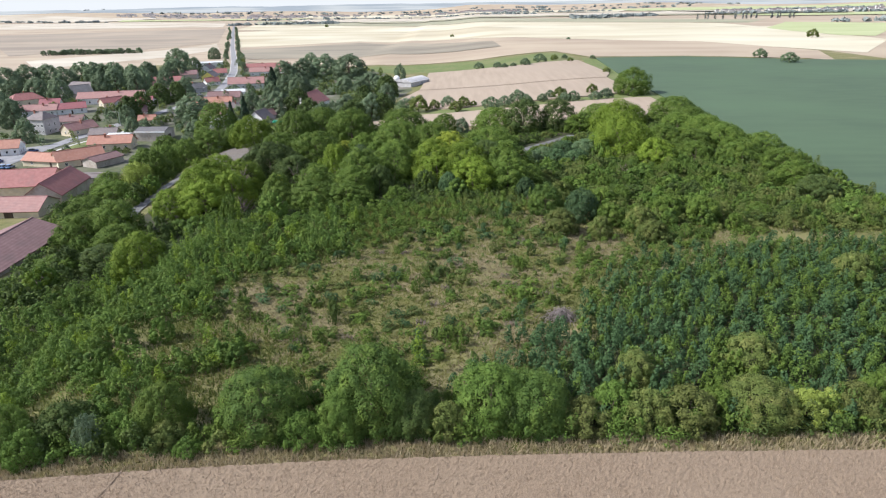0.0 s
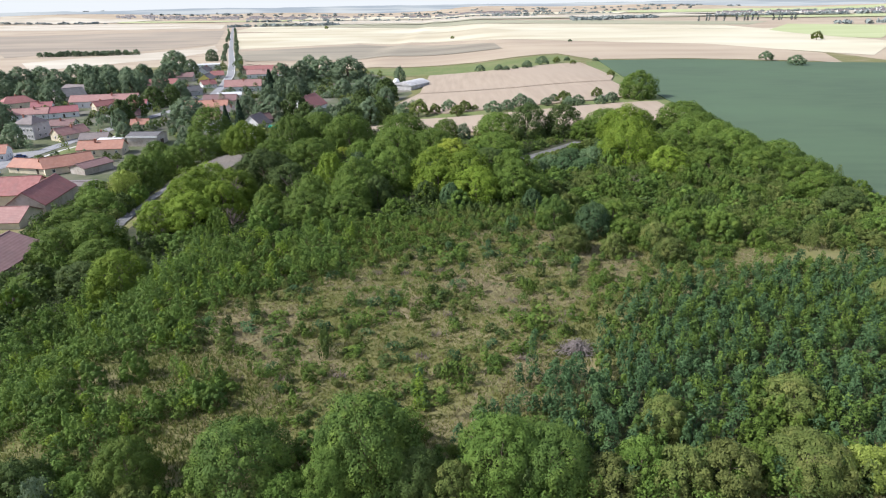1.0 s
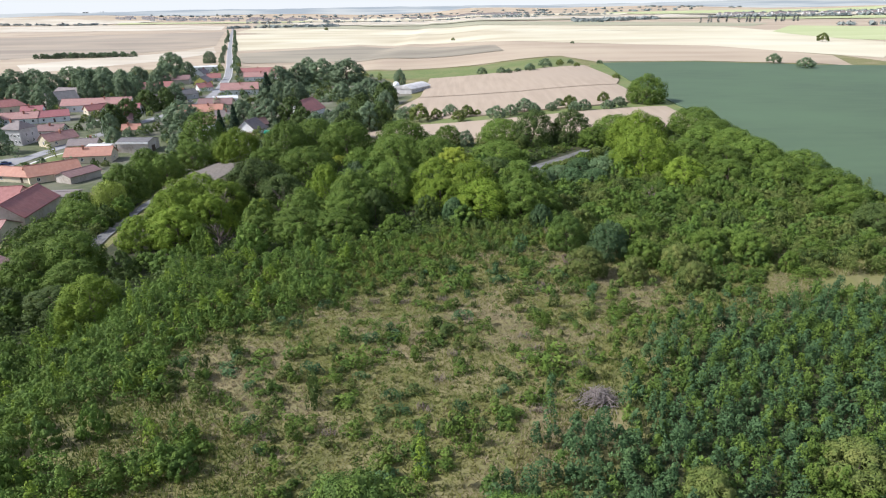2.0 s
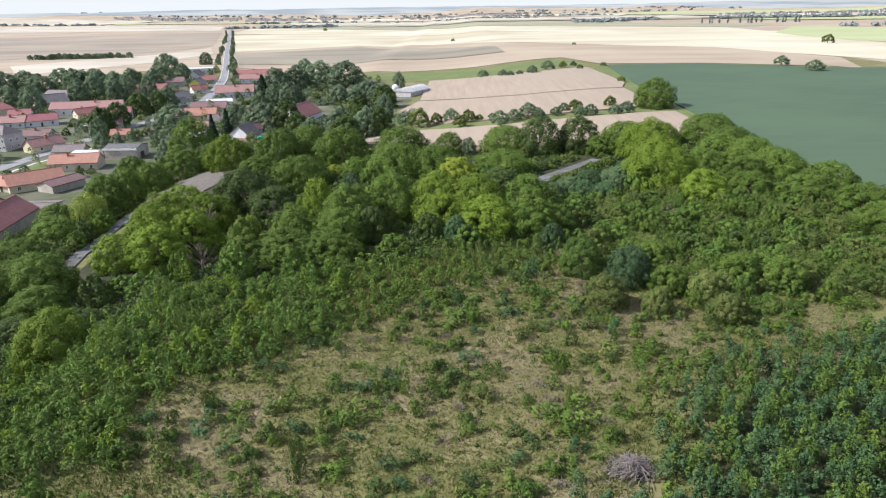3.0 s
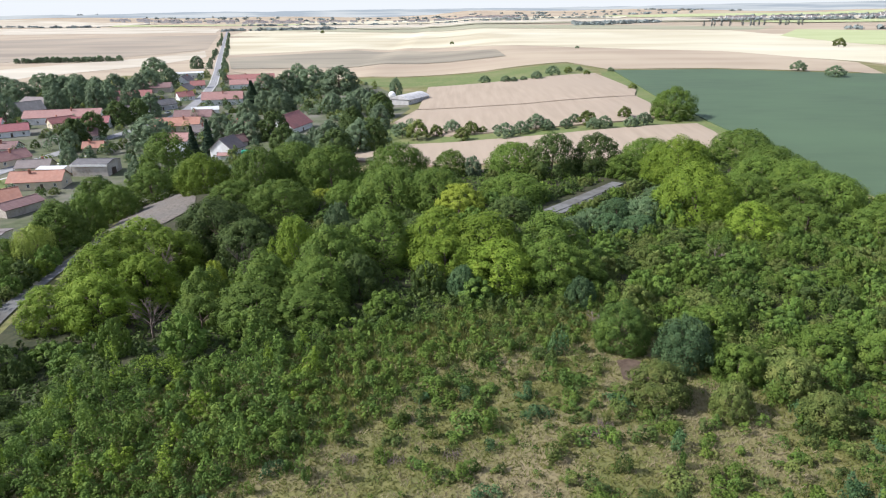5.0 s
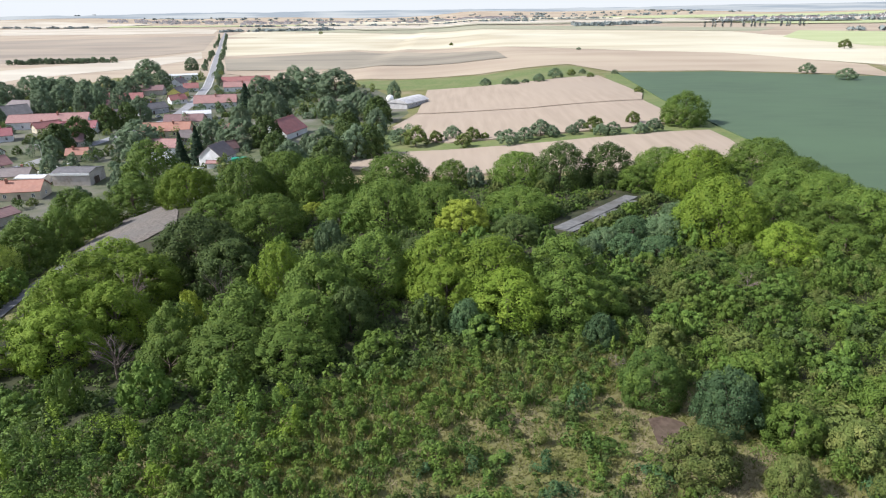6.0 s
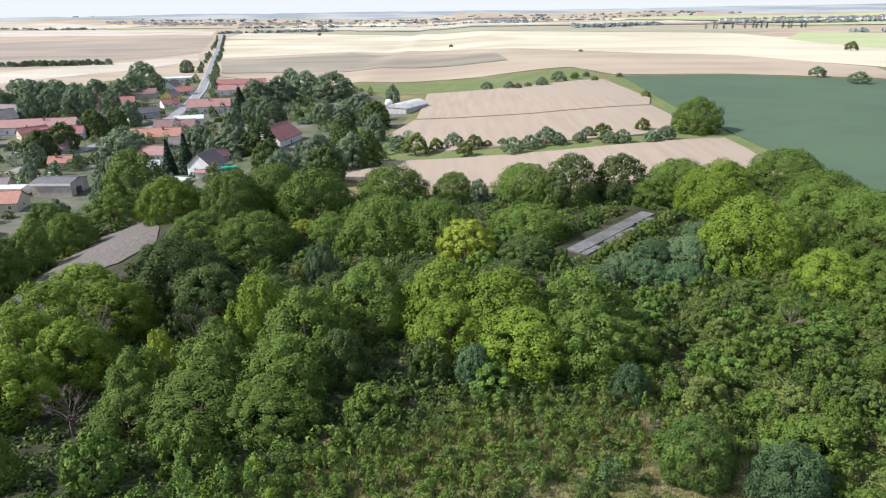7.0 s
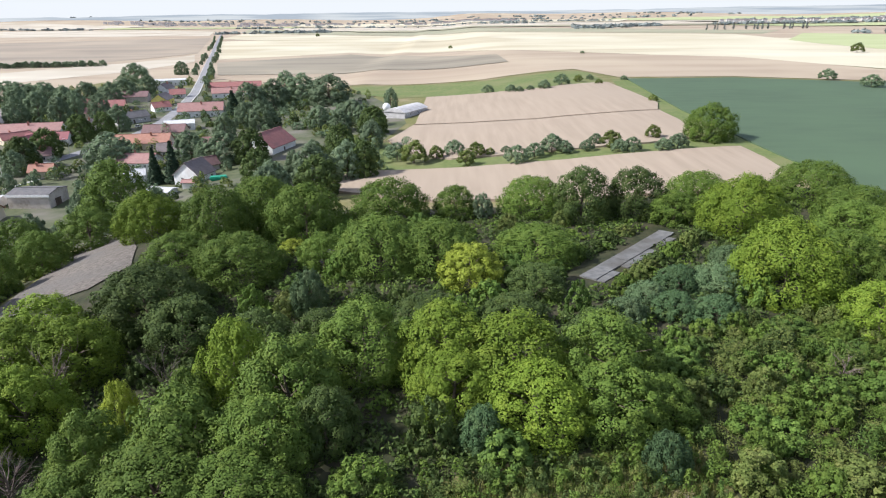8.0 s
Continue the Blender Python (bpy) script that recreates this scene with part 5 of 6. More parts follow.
def house(label, p, q, width, eave, ridge, wall, roof, sides=4, gables=1, storeys=1, chimney=True, door=True, category="house", beyond=0.0, over=0.45, hip=0.0):
    """A gabled house whose ridge runs from p to q: walls, roof slabs with overhang, windows, door, chimney."""
    dx, dy = q[0] - p[0], q[1] - p[1]
    length = math.hypot(dx, dy) + beyond
    ux, uy = dx / math.hypot(dx, dy), dy / math.hypot(dx, dy)
    cx, cy = (p[0] + q[0]) / 2 - ux * beyond / 2, (p[1] + q[1]) / 2 - uy * beyond / 2
    name = {"house": "house", "barn": "barn", "shed": "shed"}[category]
    h = new(name)
    h.matrix_basis = pose(cx, cy, ground_z(cx, cy), 0, 0, math.degrees(math.atan2(dy, dx)))
    tagged(h, label, category, "village buildings")
    a, b = length / 2, width / 2
    footprints.append((cx, cy, ux, uy, a, b))
    bm = bmesh.new()
    ends = []
    for x in (-a, a):
        ends.append([bm.verts.new(v) for v in ((x, -b, -3.5), (x, b, -3.5), (x, b, eave), (x, 0, ridge - 0.12 if not hip else eave + 0.05), (x, -b, eave))])
    bm.faces.new(ends[0])
    bm.faces.new(ends[1][::-1])
    for k in range(5):
        bm.faces.new((ends[0][k], ends[1][k], ends[1][(k + 1) % 5], ends[0][(k + 1) % 5]))
    part("wall", bm, PLASTER[wall], h)
    rise = (ridge - eave) / b
    bm = bmesh.new()
    for s in (-1, 1):
        low = eave - rise * over
        cut = hip * b
        line = [(-a - over, s * (b + over), low), (a + over, s * (b + over), low), (a + over - cut, 0, ridge), (-a - over + cut, 0, ridge)]
        up = [bm.verts.new((x, y, z + 0.16)) for x, y, z in line]
        dn = [bm.verts.new((x, y, z - 0.06)) for x, y, z in line]
        bm.faces.new(up)
        bm.faces.new(dn[::-1])
        for k in range(4):
            bm.faces.new((up[k], dn[k], dn[(k + 1) % 4], up[(k + 1) % 4]))
    if hip:
        for s in (-1, 1):
            line = [(s * (a + over), -b - over, eave - rise * over), (s * (a + over), b + over, eave - rise * over), (s * (a + over - hip * b), 0, ridge)]
            bm.faces.new([bm.verts.new((x, y, z + 0.15)) for x, y, z in line])
    tiles = part("roof", bm, ROOF[roof], h)
    bm = bmesh.new()
    box(bm, -a - over + hip * b, a + over - hip * b, -0.16, 0.16, ridge + 0.1, ridge + 0.26)
    part("ridge_cap", bm, ROOF[roof], tiles)
    if chimney:
        bm = bmesh.new()
        x, y = a * rng.uniform(-0.5, 0.5), b * rng.choice((-0.25, 0.25))
        box(bm, x - 0.35, x + 0.35, y - 0.35, y + 0.35, ridge - 1.6, ridge + 0.9)
        box(bm, x - 0.42, x + 0.42, y - 0.42, y + 0.42, ridge + 0.9, ridge + 1.05)
        part("chimney", bm, BRICK, h)
    for level in range(storeys):
        z = 1.6 + 2.9 * level
        if z + 0.8 > eave + 0.2:
            continue
        for k in range(sides):
            x = -a + length * (k + 0.5) / sides
            if door and k == sides // 2 and level == 0:
                for s, turn in ((-1, 0),):
                    bm = bmesh.new()
                    box(bm, x - 0.5, x + 0.5, -b - 0.05, -b + 0.1, 0, 2.1)
                    part("door", bm, TIMBER, h)
                set_window(h, x, b, z, 180)
                continue
            set_window(h, x, -b, z, 0)
            set_window(h, x, b, z, 180)
        for k in range(gables):
            y = -b + width * (k + 1) / (gables + 1)
            set_window(h, -a, y, z, -90)
            set_window(h, a, y, z, 90)
    return h


def opening(h, x, y, z0, z1, wide, turn, mat=None):
    """A dark doorway leaf or gate in a wall of a building."""
    bm = bmesh.new()
    box(bm, -wide / 2, wide / 2, -0.05, 0.1, z0, z1)
    g = part("gate", bm, mat or TIMBER, h, "dark open gateway")
    g.matrix_basis = pose(x, y, 0, 0, 0, turn)


near_barn = house("barn with faded red tiles and grey walls below the slope", (-103.4, 116), (-104.6, 146), 16, 2.4, 5.4, "stone", "maroon", 0, 0, 1, False, False, "barn", 0)
opening(near_barn, 6, -8.0, 0, 2.1, 2.4, 0)
main_barn = house("long barn with a red sheet roof", (-160, 204), (-136, 208), 15, 4, 8, "cream", "red", 0, 0, 1, False, False, "barn", 26)
wing = house("gabled red-roofed barn wing with a weathered board gable", (-130, 189), (-133, 211), 11, 3.6, 7.5, "stone", "red", 0, 0, 1, False, False, "barn")
opening(wing, -6, 5.5, 0, 3.0, 4.0, 180)
opening(wing, 2, 5.5, 0, 3.0, 3.0, 180)
low_barn = house("low cream farm building with a faded pink roof", (-137, 178), (-122, 179), 12, 2.3, 5, "cream", "pink", 0, 0, 1, False, False, "barn", 14)
for gx in (-4, 1, 6):
    opening(low_barn, gx, -6, 0, 1.9, 2.6, 0)
house("flat grey sheet-roofed lean-to", (-138, 219), (-127, 220), 8, 3, 3.5, "white", "brown", 0, 0, 1, False, False, "shed")
house("white house with an orange tiled roof by the car park", (-203, 272), (-193, 275), 9, 3.4, 6.2, "white", "orange", 6, 2, 1, True, True, "house", 8)
house("grey plastered two-storey house with a slate roof", (-214, 319), (-204, 317), 10.5, 7.6, 10.6, "grey", "brown", 5, 2, 2, True, True, "house", 0, 0.5, 0.8)
house("long house with an orange tiled roof", (-165, 281), (-147, 284), 9, 3.2, 6, "cream", "orange", 4, 1)
house("angled house with an orange tiled roof", (-162, 248), (-149, 260), 10, 3, 6.2, "cream", "orange", 3, 1, 1, False)
house("low farm wing with an orange tiled roof", (-176, 254), (-158, 250), 8, 2.6, 5, "cream", "orange", 2, 1, 1, False)
house("dark sheet-roofed shed beside the orange roofs", (-147, 246), (-142, 258), 8, 2.8, 4.2, "stone", "maroon", 0, 0, 1, False, False, "shed")
hall = house("white-banded garage hall with a dark flat-pitched roof", (-152, 302), (-138, 302), 11, 4.6, 5.6, "stone", "grey", 0, 0, 1, False, False, "shed", 0, 0.3)
bm = bmesh.new()
box(bm, -7.4, 7.4, -5.95, -5.82, 3.9, 4.7)
part("fascia", bm, FRAME, hall, "white fascia board")
opening(hall, 7.3, -1, 0, 2.6, 3.0, 90)
house("white bungalow with a violet-grey roof", (-210, 334), (-198, 336), 9, 3, 5.4, "white", "maroon", 3, 1)
house("cream cottage with a dark roof and a pale lean-to", (-176, 302), (-164, 304), 8, 3, 5.2, "cream", "brown", 2, 1)
house("pale metal roofed shed behind the cottage", (-166, 300), (-156, 300), 6, 2.8, 3.3, "white", "metal", 1, 0, 1, False, False, "shed")
house("long house with a faded red roof", (-255, 367), (-234, 373), 10, 3.2, 6, "white", "pink", 5, 1)
house("house with a crimson sheet roof", (-235, 373), (-222, 381), 10, 3.2, 6, "white", "crimson", 3, 1)
house("barn with a mossy grey roof and pale gable", (-268, 435), (-256, 448), 15, 4, 8.5, "stone", "grey", 0, 0, 1, False, False, "barn")
house("house with a red hipped roof", (-284, 404), (-272, 418), 12, 4, 7.5, "cream", "red", 3, 1, 1, True, True, "house", 0, 0.45, 0.8)
house("long farmhouse with a faded pink roof and white gable", (-236, 415), (-205, 422), 12, 4, 7.2, "white", "pink", 8, 2, 1, True, True, "house", 8)
house("white house with a crimson roof beside the lawn", (-208, 397), (-190, 401), 9, 3.2, 6, "white", "crimson", 4, 1)
house("gabled outbuilding of the crimson-roofed house", (-206, 389), (-204, 399), 7, 3, 5.6, "grey", "crimson", 2, 2, 1, False)
house("gabled house with brown tiles beside the wood", (-101, 319), (-98.6, 329), 10.5, 3.2, 7.6, "white", "brown", 2, 2, 1, False)
house("low dark-roofed outbuilding behind the gabled house", (-104, 335), (-98, 341), 6, 3, 5.5, "stone", "maroon", 1, 1, 1, False, False, "shed")
house("white barn with a steep red tiled roof", (-85, 354), (-80, 373), 14, 3.4, 8.5, "white", "red", 1, 1, 1, False)
house("pale blue sheet-roofed annex of the white barn", (-93, 362), (-90, 372), 6, 2.8, 3.6, "white", "metal", 1, 1, 1, False, False, "shed")
house("long white house with a faded red roof by the road", (-170, 484), (-145, 490), 14, 4, 8, "white", "pink", 6, 2)
house("open hall with a white sheet roof", (-159, 437), (-145, 442), 9, 3.6, 5, "white", "metal", 3, 1, 1, False, False, "shed")
house("long house with an orange-red roof", (-161, 388), (-137, 392), 11, 3.2, 6.5, "cream", "orange", 5, 1)
house("house with a maroon tiled roof", (-160, 416), (-140, 418), 10, 3.4, 6.4, "cream", "maroon", 4, 1)
house("low house with a pale pink roof", (-140, 351), (-126, 351), 12, 3, 5.6, "white", "pink", 3, 1)
house("small house with bright yellow walls", (-203, 531), (-204, 546), 10, 4, 7.6, "yellow", "brown", 2, 2, 1, False)
house("white gabled house by the road", (-230, 598), (-230, 612), 9, 4, 7.6, "white", "brown", 2, 1)
house("long flat white workshop", (-265, 657), (-239, 669), 16, 4.6, 5.2, "white", "metal", 8, 1, 1, False)
house("long house with a red tiled roof", (-243, 506), (-218, 515), 11, 3.4, 6.6, "cream", "red", 6, 1)
house("barn with a maroon roof", (-243, 553), (-222, 558), 13, 4, 7, "stone", "maroon", 0, 0, 1, False, False, "barn")
house("house with a faded red roof beside the lane", (-228, 485), (-214, 491), 11, 3, 5.6, "cream", "pink", 3, 1)
house("long barn with a red roof east of the road", (-199, 615), (-160, 626), 13, 3.6, 6.6, "cream", "red", 5, 1)
house("house with a pale red roof east of the road", (-182, 575), (-154, 582), 13, 3.6, 6.8, "white", "pink", 5, 1)
house("small house with a red roof behind the grove", (-142, 604), (-128, 606), 9, 3.4, 6.4, "white", "red", 2, 1)
house("row house with grey roof by the street", (-196, 455), (-184, 470), 9, 3.4, 6.2, "grey", "grey", 3, 1)
house("barn with a grey-brown roof at the village edge", (-282, 474), (-262, 470), 15, 4, 7.4, "stone", "brown", 0, 0, 1, False, False, "barn")
house("low shed with pale blue roof under the spruce", (-111, 308), (-101, 306), 6, 2.4, 3, "white", "metal", 0, 0, 1, False, False, "shed")
house("small red-roofed lean-to of the gabled house", (-100, 313.5), (-94, 313.5), 3, 2, 2.6, "white", "pink", 0, 0, 1, False, False, "shed")
for label, p, q, wide, roof, wall in (
        ("outbuilding with a red tiled roof in a farmyard", (-222, 398), (-214, 408), 7, "red", "cream"), ("small barn with a maroon roof in a farmyard", (-188, 362), (-178, 366), 8, "maroon", "stone"),
        ("small white house with a grey roof", (-134, 371), (-124, 374), 8, "brown", "white"), ("garden house with a faded roof", (-120, 388), (-111, 391), 6, "pink", "cream"),
        ("small house with a red roof behind the gardens", (-196, 505), (-188, 512), 8, "red", "white"), ("shed with a pale sheet roof in a garden", (-128, 328), (-121, 330), 5, "metal", "white"),
        ("outbuilding with a brown roof beside the lane", (-206, 440), (-198, 446), 7, "brown", "stone"), ("small house with a crimson roof", (-258, 395), (-247, 398), 8, "crimson", "white"),
        ("house with a faded tiled roof in a yard", (-186, 322), (-193, 309), 8, "pink", "cream"), ("low barn with a red roof behind the houses", (-260, 520), (-246, 524), 9, "red", "stone"),
        ("white house with a red roof behind the trees", (-214, 575), (-204, 579), 9, "red", "white"), ("shed with an orange roof in a yard", (-168, 335), (-160, 337), 6, "orange", "cream")):
    house(label, p, q, wide, 2.9, 2.9 + wide * 0.36, wall, roof, 2, 1, 1, True, False)
bm = bmesh.new()
box(bm, -3, 3, -1.5, 1.5, 0, 1.4)
bmesh.ops.bevel(bm, geom=bm.edges[:], offset=0.3, segments=2, affect="EDGES")
tarp = part("covered_stack", bm, TARP, None)
tarp.matrix_basis = pose(-89, 318, ground_z(-89, 318), 0, 0, 20)
tagged(tarp, "stack covered with a green tarpaulin beside the house", "stack")

# glasshouse-like hall with a rounded roof beside the wheat
hall = new("shed")
tagged(hall, "long pale hall with a rounded sheet roof beside the wheat", "shed")
hall.matrix_basis = pose(-30, 449, ground_z(-30, 449), 0, 0, 62)
bm = bmesh.new()
box(bm, -12, 12, -6.5, 6.5, -2, 3)
part("wall", bm, PLASTER["grey"], hall)
bm = bmesh.new()
arc = [(-7 + 14 * k / 10, 3 + 2.2 * math.sin(math.pi * k / 10)) for k in range(11)]
ends = [[bm.verts.new((x, y, z)) for y, z in arc] for x in (-12.4, 12.4)]
for k in range(10):
    bm.faces.new((ends[0][k], ends[1][k], ends[1][k + 1], ends[0][k + 1]))
bm.faces.new(ends[0])
bm.faces.new(ends[1][::-1])
part("roof", bm, PLASTER["grey"], hall)
for k in range(6):
    set_window(hall, -10 + 4 * k, -6.5, 1.8, 0, 0.9)
tank = new("tank")
tagged(tank, "white round tank beside the hall", "tank")
tank.matrix_basis = pose(-41, 452, ground_z(-41, 452))
bm = bmesh.new()
bmesh.ops.create_uvsphere(bm, u_segments=16, v_segments=10, radius=2.2)
for v in bm.verts:
    v.co.z += 4.5
part("vessel", bm, FRAME, tank)
bm = bmesh.new()
for k in range(4):
    a = k * math.pi / 2 + 0.4
    tube(bm, [(math.cos(a) * 1.4, math.sin(a) * 1.4, -1), (math.cos(a) * 1.3, math.sin(a) * 1.3, 3.4)], [0.12, 0.12], 5)
part("stand", bm, KERB, tank)


def make_car(rgb):
    car = new("car")
    bm = bmesh.new()
    side = [(-2.1, 0.3), (-2.15, 0.75), (-1.9, 0.92), (0.7, 0.95), (1.9, 0.85), (2.15, 0.65), (2.1, 0.3)]
    for s0, s1 in ((-0.85, 0.85),):
        l = [bm.verts.new((x, s0, z)) for x, z in side]
        r = [bm.verts.new((x, s1, z)) for x, z in side]
        bm.faces.new(l)
        bm.faces.new(r[::-1])
        for k in range(len(side)):
            bm.faces.new((l[k], r[k], r[(k + 1) % 7], l[(k + 1) % 7]))
    bmesh.ops.bevel(bm, geom=bm.edges[:], offset=0.06, segments=1, affect="EDGES")
    body = part("body", bm, paint("car_paint", rgb), car)
    bm = bmesh.new()
    low, top = [(-1.75, 0.9), (1.0, 0.9)], [(-1.35, 1.42), (0.25, 1.42)]
    v = [bm.verts.new((x, s * w, z)) for pts, w in ((low, 0.8), (top, 0.66)) for x, z in pts for s in (-1, 1)]
    for f in ((0, 1, 5, 4), (2, 3, 7, 6), (0, 2, 6, 4), (1, 3, 7, 5)):
        bm.faces.new([v[k] for k in f])
    part("glazing", bm, GLASS, body)
    bm = bmesh.new()
    box(bm, -1.38, 0.28, -0.68, 0.68, 1.41, 1.47)
    part("roof_panel", bm, body.data.materials[0], body)
    for x in (-1.35, 1.35):
        for y in (-0.82, 0.82):
            bm = bmesh.new()
            bmesh.ops.create_cone(bm, cap_ends=True, segments=14, radius1=0.32, radius2=0.32, depth=0.2, matrix=pose(x, y, 0.32, 90))
            part("wheel", bm, RUBBER, car)
    return car


for rgb, word, spots in (
        ((0.7, 0.7, 0.7), "white", ((-199, 251, 95), (-203.5, 252, 97), (-208, 250, 92))), ((0.42, 0.44, 0.46), "silver", ((-195, 252, 94), (-178, 446, 80))),
        ((0.04, 0.08, 0.22), "dark blue", ((-189, 276, 40), (-191, 256, 93))), ((0.12, 0.22, 0.42), "blue", ((-187, 246, 95), (-184.5, 246, 94), (-182, 246, 96), (-179.5, 246, 95)))):
    src = make_car(rgb)
    for x, y, turn in spots:
        tagged(copy_thing(src, pose(x, y, ground_z(x, y) + 0.26, 0, 0, turn)), word + " car parked in the village", "car", "parked cars")
    discard([src])

# street lamps
def make_lamp():
    post = new("street_lamp")
    bm = bmesh.new()
    tube(bm, [(0, 0, -0.3), (0, 0, 4), (0, 0, 7.6)], [0.11, 0.09, 0.06], 6)
    part("pole", bm, KERB, post)
    bm = bmesh.new()
    tube(bm, [(0, 0, 7.5), (0.6, 0, 7.9), (1.4, 0, 7.9)], [0.05, 0.05, 0.04], 5)
    box(bm, 1.2, 1.9, -0.14, 0.14, 7.82, 7.98)
    part("arm", bm, FRAME, post)
    return post


src = make_lamp()
for x, y, turn in ((-182, 262, 180), (-176, 330, 180), (-174, 372, 180), (-165, 425, 180), (-169, 480, 180), (-188, 560, 180)):
    tagged(copy_thing(src, pose(x, y, ground_z(x, y), 0, 0, turn)), "grey street lamp beside the village street", "street lamp", "street lamps")
discard([src])

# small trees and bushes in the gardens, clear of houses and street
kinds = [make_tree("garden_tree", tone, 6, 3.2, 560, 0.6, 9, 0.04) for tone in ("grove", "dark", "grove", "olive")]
GARDENS = [(-128, 262), (-150, 235), (-215, 300), (-300, 360), (-310, 540), (-250, 640), (-150, 640), (-60, 540), (-42, 450), (-44, 380), (-56, 300)]
rows = []
while len(rows) < 330:
    x, y = rng.uniform(-310, -42), rng.uniform(235, 640)
    r = rng.uniform(1.3, 3.2)
    near = any(abs((x - cx) * ux + (y - cy) * uy) < a + r * 0.7 and abs((y - cy) * ux - (x - cx) * uy) < b + r * 0.7 for cx, cy, ux, uy, a, b in footprints)
    street = abs(x - np.interp(y, (225, 300, 400, 467, 547, 650), (-184, -186, -171, -173, -191, -221))) < 5 + r
    if inside(GARDENS, [x], [y])[0] and not near and not street:
        rows.append((x, y, r * rng.uniform(1.2, 1.9), r))
plant(kinds, rows, "small tree or tall bush in a village garden", "tree", "garden trees")
discard(kinds)

# ---- distance ----
def far_wood(name, label, x, y, tall, wide, per):
    """Small tree clumps far off, as one growth."""
    chunks = []
    for k in range(len(x)):
        h, w = tall * rng.lognormal(0, 0.25), wide * rng.lognormal(0, 0.25)
        way = rng.normal(size=(per, 3))
        way /= np.linalg.norm(way, axis=1, keepdims=True)
        at = way * (w, w, h / 2) * rng.uniform(0.6, 1.05, (per, 1)) + (x[k], y[k], ground_z(x[k], y[k]) + h / 2)
        chunks.append(leaf_blades(at, way + rng.normal(0, 0.4, (per, 3)) + (0, 0, 0.4), w * 0.75, 0.9))
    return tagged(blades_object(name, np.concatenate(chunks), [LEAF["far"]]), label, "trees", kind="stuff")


def strip(x0, y0, x1, y1, n, wide):
    t = rng.random(n)
    return x0 + (x1 - x0) * t + rng.normal(0, wide, n), y0 + (y1 - y0) * t + rng.normal(0, wide, n)


xs, ys = [], []
for x0, y0, x1, y1, n, wide in ((370, 2060, 640, 2240, 120, 28), (-760, 2250, -420, 2330, 60, 10), (-900, 2900, 300, 2700, 60, 10), (900, 2350, 2300, 2500, 160, 40), (-2300, 2950, -1500, 2900, 60, 26),
                                (200, 3050, 700, 3120, 60, 24), (-1600, 3500, 1200, 3560, 110, 30), (1200, 3000, 2600, 3200, 120, 40), (-2400, 3750, 2500, 3800, 150, 50),
                                (850, 1500, 1300, 1560, 30, 12)):
    a, b = strip(x0, y0, x1, y1, n, wide)
    xs.append(a)
    ys.append(b)
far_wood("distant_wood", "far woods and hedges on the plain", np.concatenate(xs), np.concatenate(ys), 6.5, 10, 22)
xs, ys = [], []
for x0, y0, x1, y1, n, wide in ((-350, 520, -210, 470, 60, 16), (-330, 600, -240, 640, 50, 22), (-160, 470, -60, 440, 60, 18), (-64, 410, -34, 330, 46, 8), (-150, 335, -60, 290, 40, 16), (-200, 350, -150, 340, 14, 10), (-230, 440, -190, 380, 20, 14), (-150, 405, -110, 340, 24, 12), (-220, 300, -150, 265, 12, 14), (-250, 640, -230, 700, 12, 6),
                                (-130, 500, -70, 540, 24, 18), (-120, 270, -60, 262, 16, 10), (-310, 400, -260, 360, 18, 14)):
    a, b = strip(x0, y0, x1, y1, n, wide)
    keep = [not any(abs(p - np.interp(q, (225, 300, 400, 467, 547), (-184, -186, -171, -173, -191))) < 7 for _ in (0,)) for p, q in zip(a, b)]
    xs.append(a[keep])
    ys.append(b[keep])
thicket("garden_growth", "bushes and small trees in the village gardens", np.concatenate(xs), np.concatenate(ys), 4.2, 5.0, 170, 0.62, ("grove", "olive", "grove", "dark"), False, 41.0)

# far towns: small pale houses with gabled roofs
verts, faces, index = [], [], []
for x0, y0, x1, y1, n, wide in ((-1700, 3500, -450, 3300, 120, 60), (-300, 3250, 300, 3300, 60, 30), (1000, 2600, 2000, 2750, 80, 40), (1900, 3000, 2500, 3100, 40, 60)):
    for x, y in zip(*strip(x0, y0, x1, y1, n, wide)):
        z, a, b, h = ground_z(x, y) + 1, rng.uniform(5, 11), rng.uniform(4, 6), rng.uniform(4, 8)
        k = len(verts)
        verts += [(x - a, y - b, z - 3), (x + a, y - b, z - 3), (x + a, y + b, z - 3), (x - a, y + b, z - 3), (x - a, y - b, z + h), (x + a, y - b, z + h), (x + a, y + b, z + h), (x - a, y + b, z + h),
                  (x - a, y, z + h + 4), (x + a, y, z + h + 4)]
        faces += [(k, k + 1, k + 5, k + 4), (k + 1, k + 2, k + 6, k + 5), (k + 2, k + 3, k + 7, k + 6), (k + 3, k, k + 4, k + 7), (k + 4, k + 5, k + 9, k + 8), (k + 6, k + 7, k + 8, k + 9), (k + 5, k + 6, k + 9, k + 9), (k + 7, k + 4, k + 8, k + 8)]
        index += [0, 0, 0, 0, 1, 1, 0, 0]
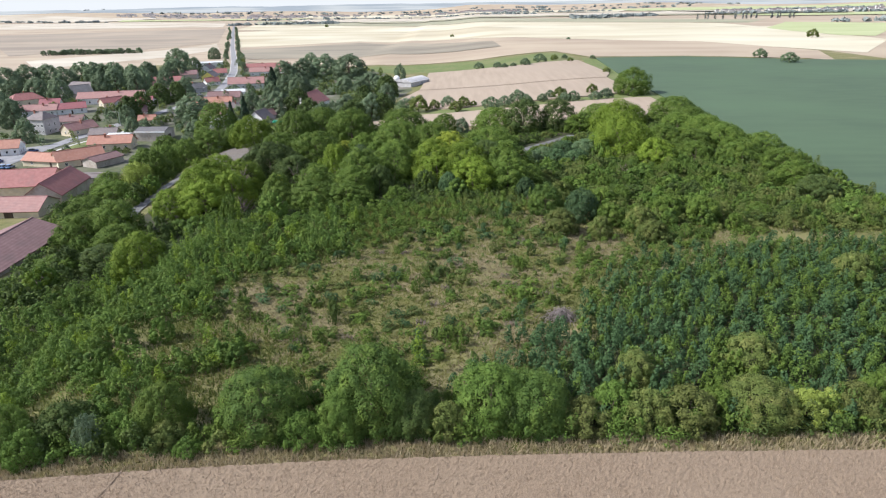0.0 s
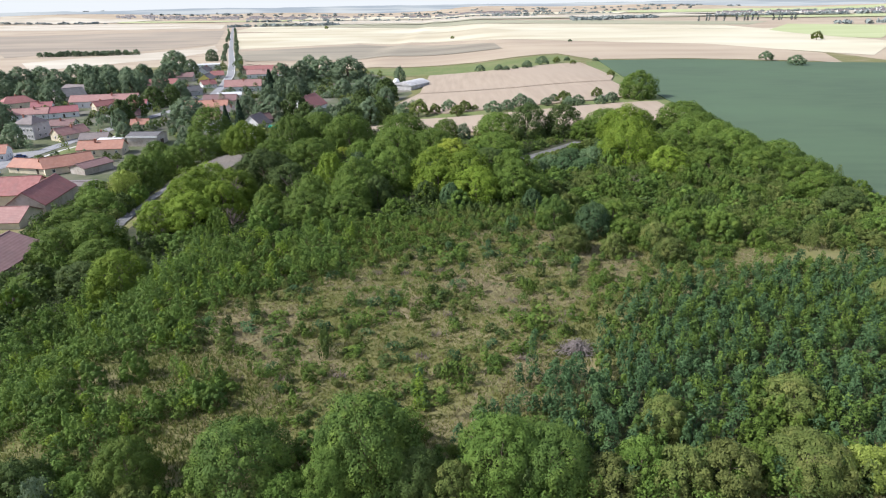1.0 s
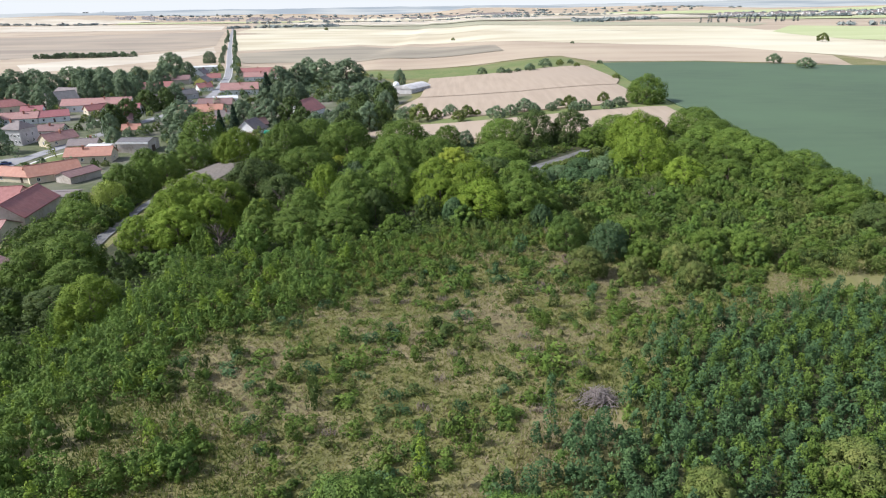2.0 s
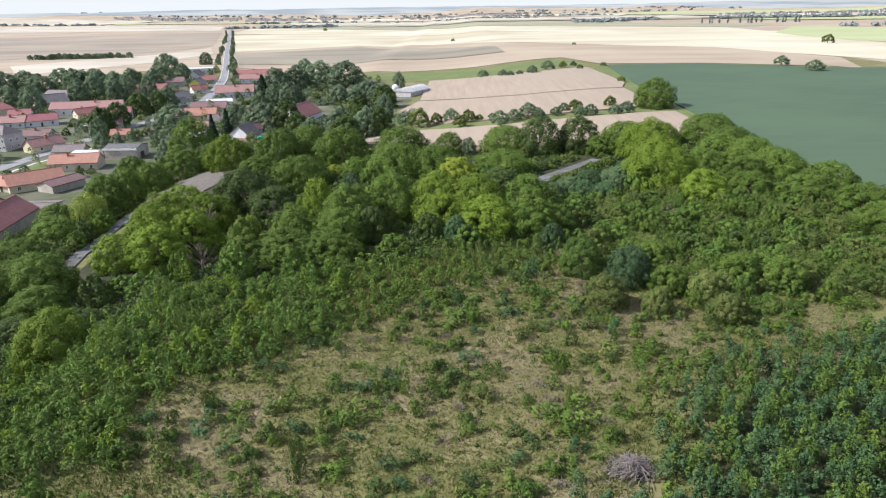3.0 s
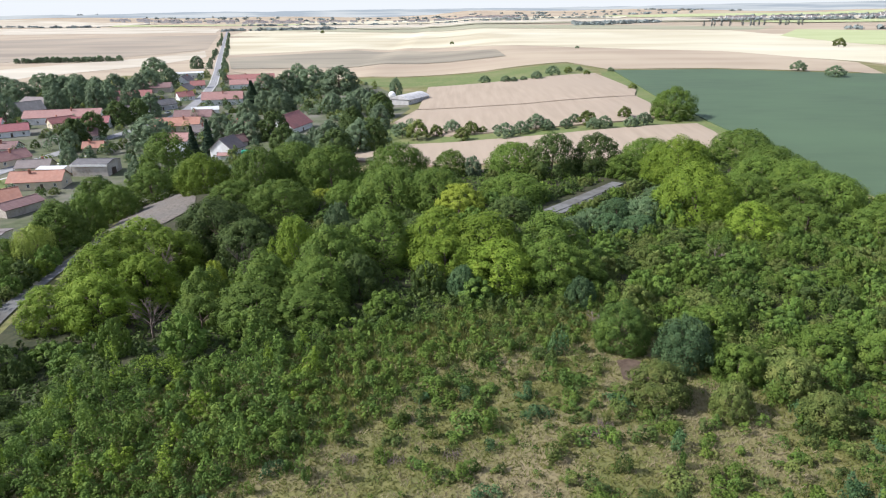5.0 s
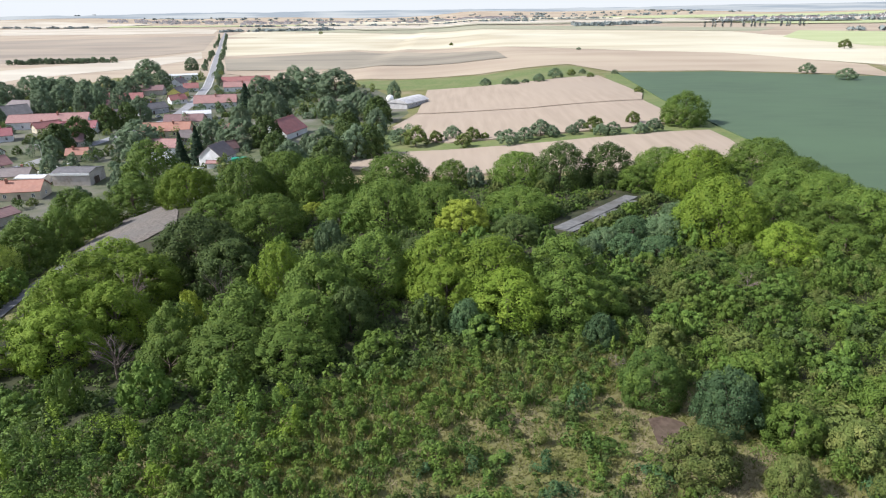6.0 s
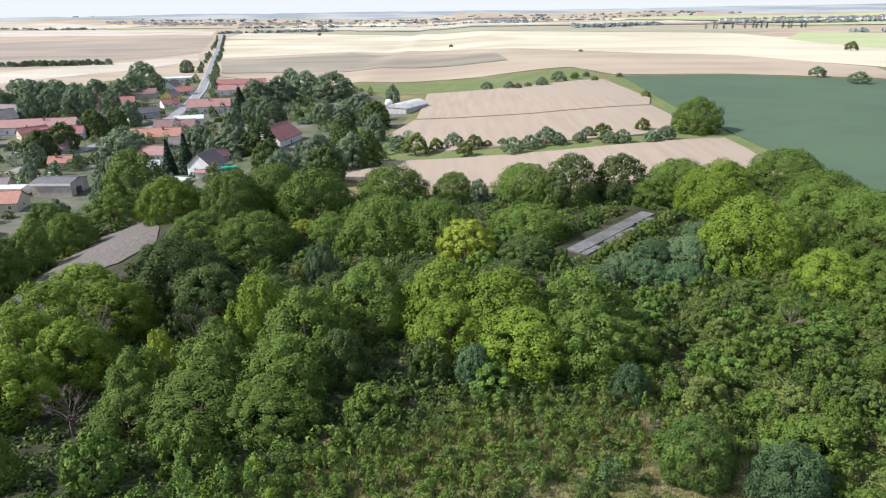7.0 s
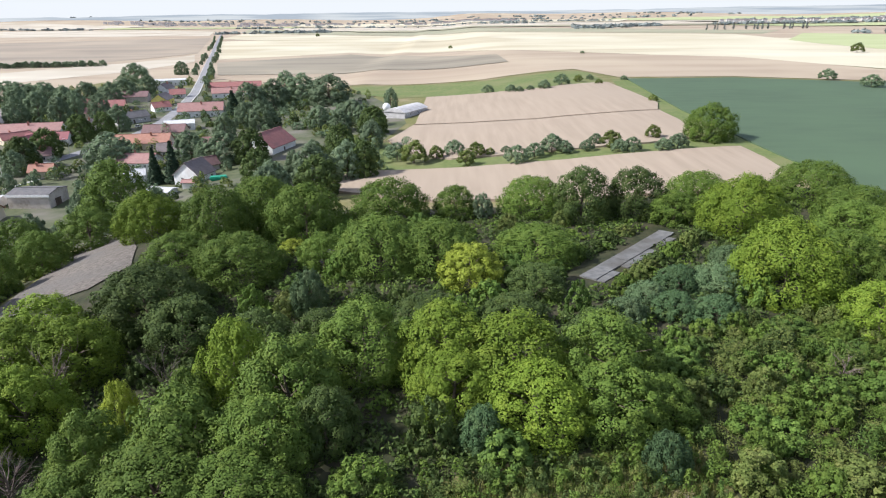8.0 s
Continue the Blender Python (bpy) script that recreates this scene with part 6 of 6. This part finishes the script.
tris = [(f[0], f[1], f[2]) for f in faces] + [(f[0], f[2], f[3]) for f in faces if f[2] != f[3]]
tone = index + [i for f, i in zip(faces, index) if f[2] != f[3]]
town = mesh_object("distant_town", verts, tris, [PLASTER["grey"], ROOF["brown"]], tone)
tagged(town, "pale houses of far towns on the plain", "town", kind="stuff")

# wooded hills on the skyline; distance haze is put into their glowing pale colour
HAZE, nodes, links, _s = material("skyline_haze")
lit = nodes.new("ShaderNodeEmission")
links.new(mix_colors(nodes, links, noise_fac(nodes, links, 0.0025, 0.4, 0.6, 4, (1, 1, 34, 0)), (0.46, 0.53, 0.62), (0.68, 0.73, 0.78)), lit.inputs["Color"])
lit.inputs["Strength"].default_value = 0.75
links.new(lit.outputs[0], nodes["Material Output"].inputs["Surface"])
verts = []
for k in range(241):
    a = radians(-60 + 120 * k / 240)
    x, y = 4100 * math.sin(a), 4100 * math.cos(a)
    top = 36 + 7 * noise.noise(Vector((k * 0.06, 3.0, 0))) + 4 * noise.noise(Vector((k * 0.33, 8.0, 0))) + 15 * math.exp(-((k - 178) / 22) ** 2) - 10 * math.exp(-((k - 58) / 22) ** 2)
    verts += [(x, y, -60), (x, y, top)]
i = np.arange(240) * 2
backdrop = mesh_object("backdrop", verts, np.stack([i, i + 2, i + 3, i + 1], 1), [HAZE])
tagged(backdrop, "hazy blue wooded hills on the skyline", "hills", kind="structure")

# pale bright sky low over the hills
GLARE, nodes, links, _s = material("sky_glare")
lit = nodes.new("ShaderNodeEmission")
lit.inputs["Color"].default_value, lit.inputs["Strength"].default_value = (0.88, 0.93, 1.0, 1), 0.72
links.new(lit.outputs[0], nodes["Material Output"].inputs["Surface"])
verts = []
for k in range(61):
    a = radians(-60 + 2 * k)
    verts += [(4250 * math.sin(a), 4250 * math.cos(a), -20), (4250 * math.sin(a), 4250 * math.cos(a), 260)]
i = np.arange(60) * 2
low_sky = mesh_object("backdrop", verts, np.stack([i, i + 2, i + 3, i + 1], 1), [GLARE])
tagged(low_sky, "pale bright hazy sky low over the hills", "sky", kind="structure")
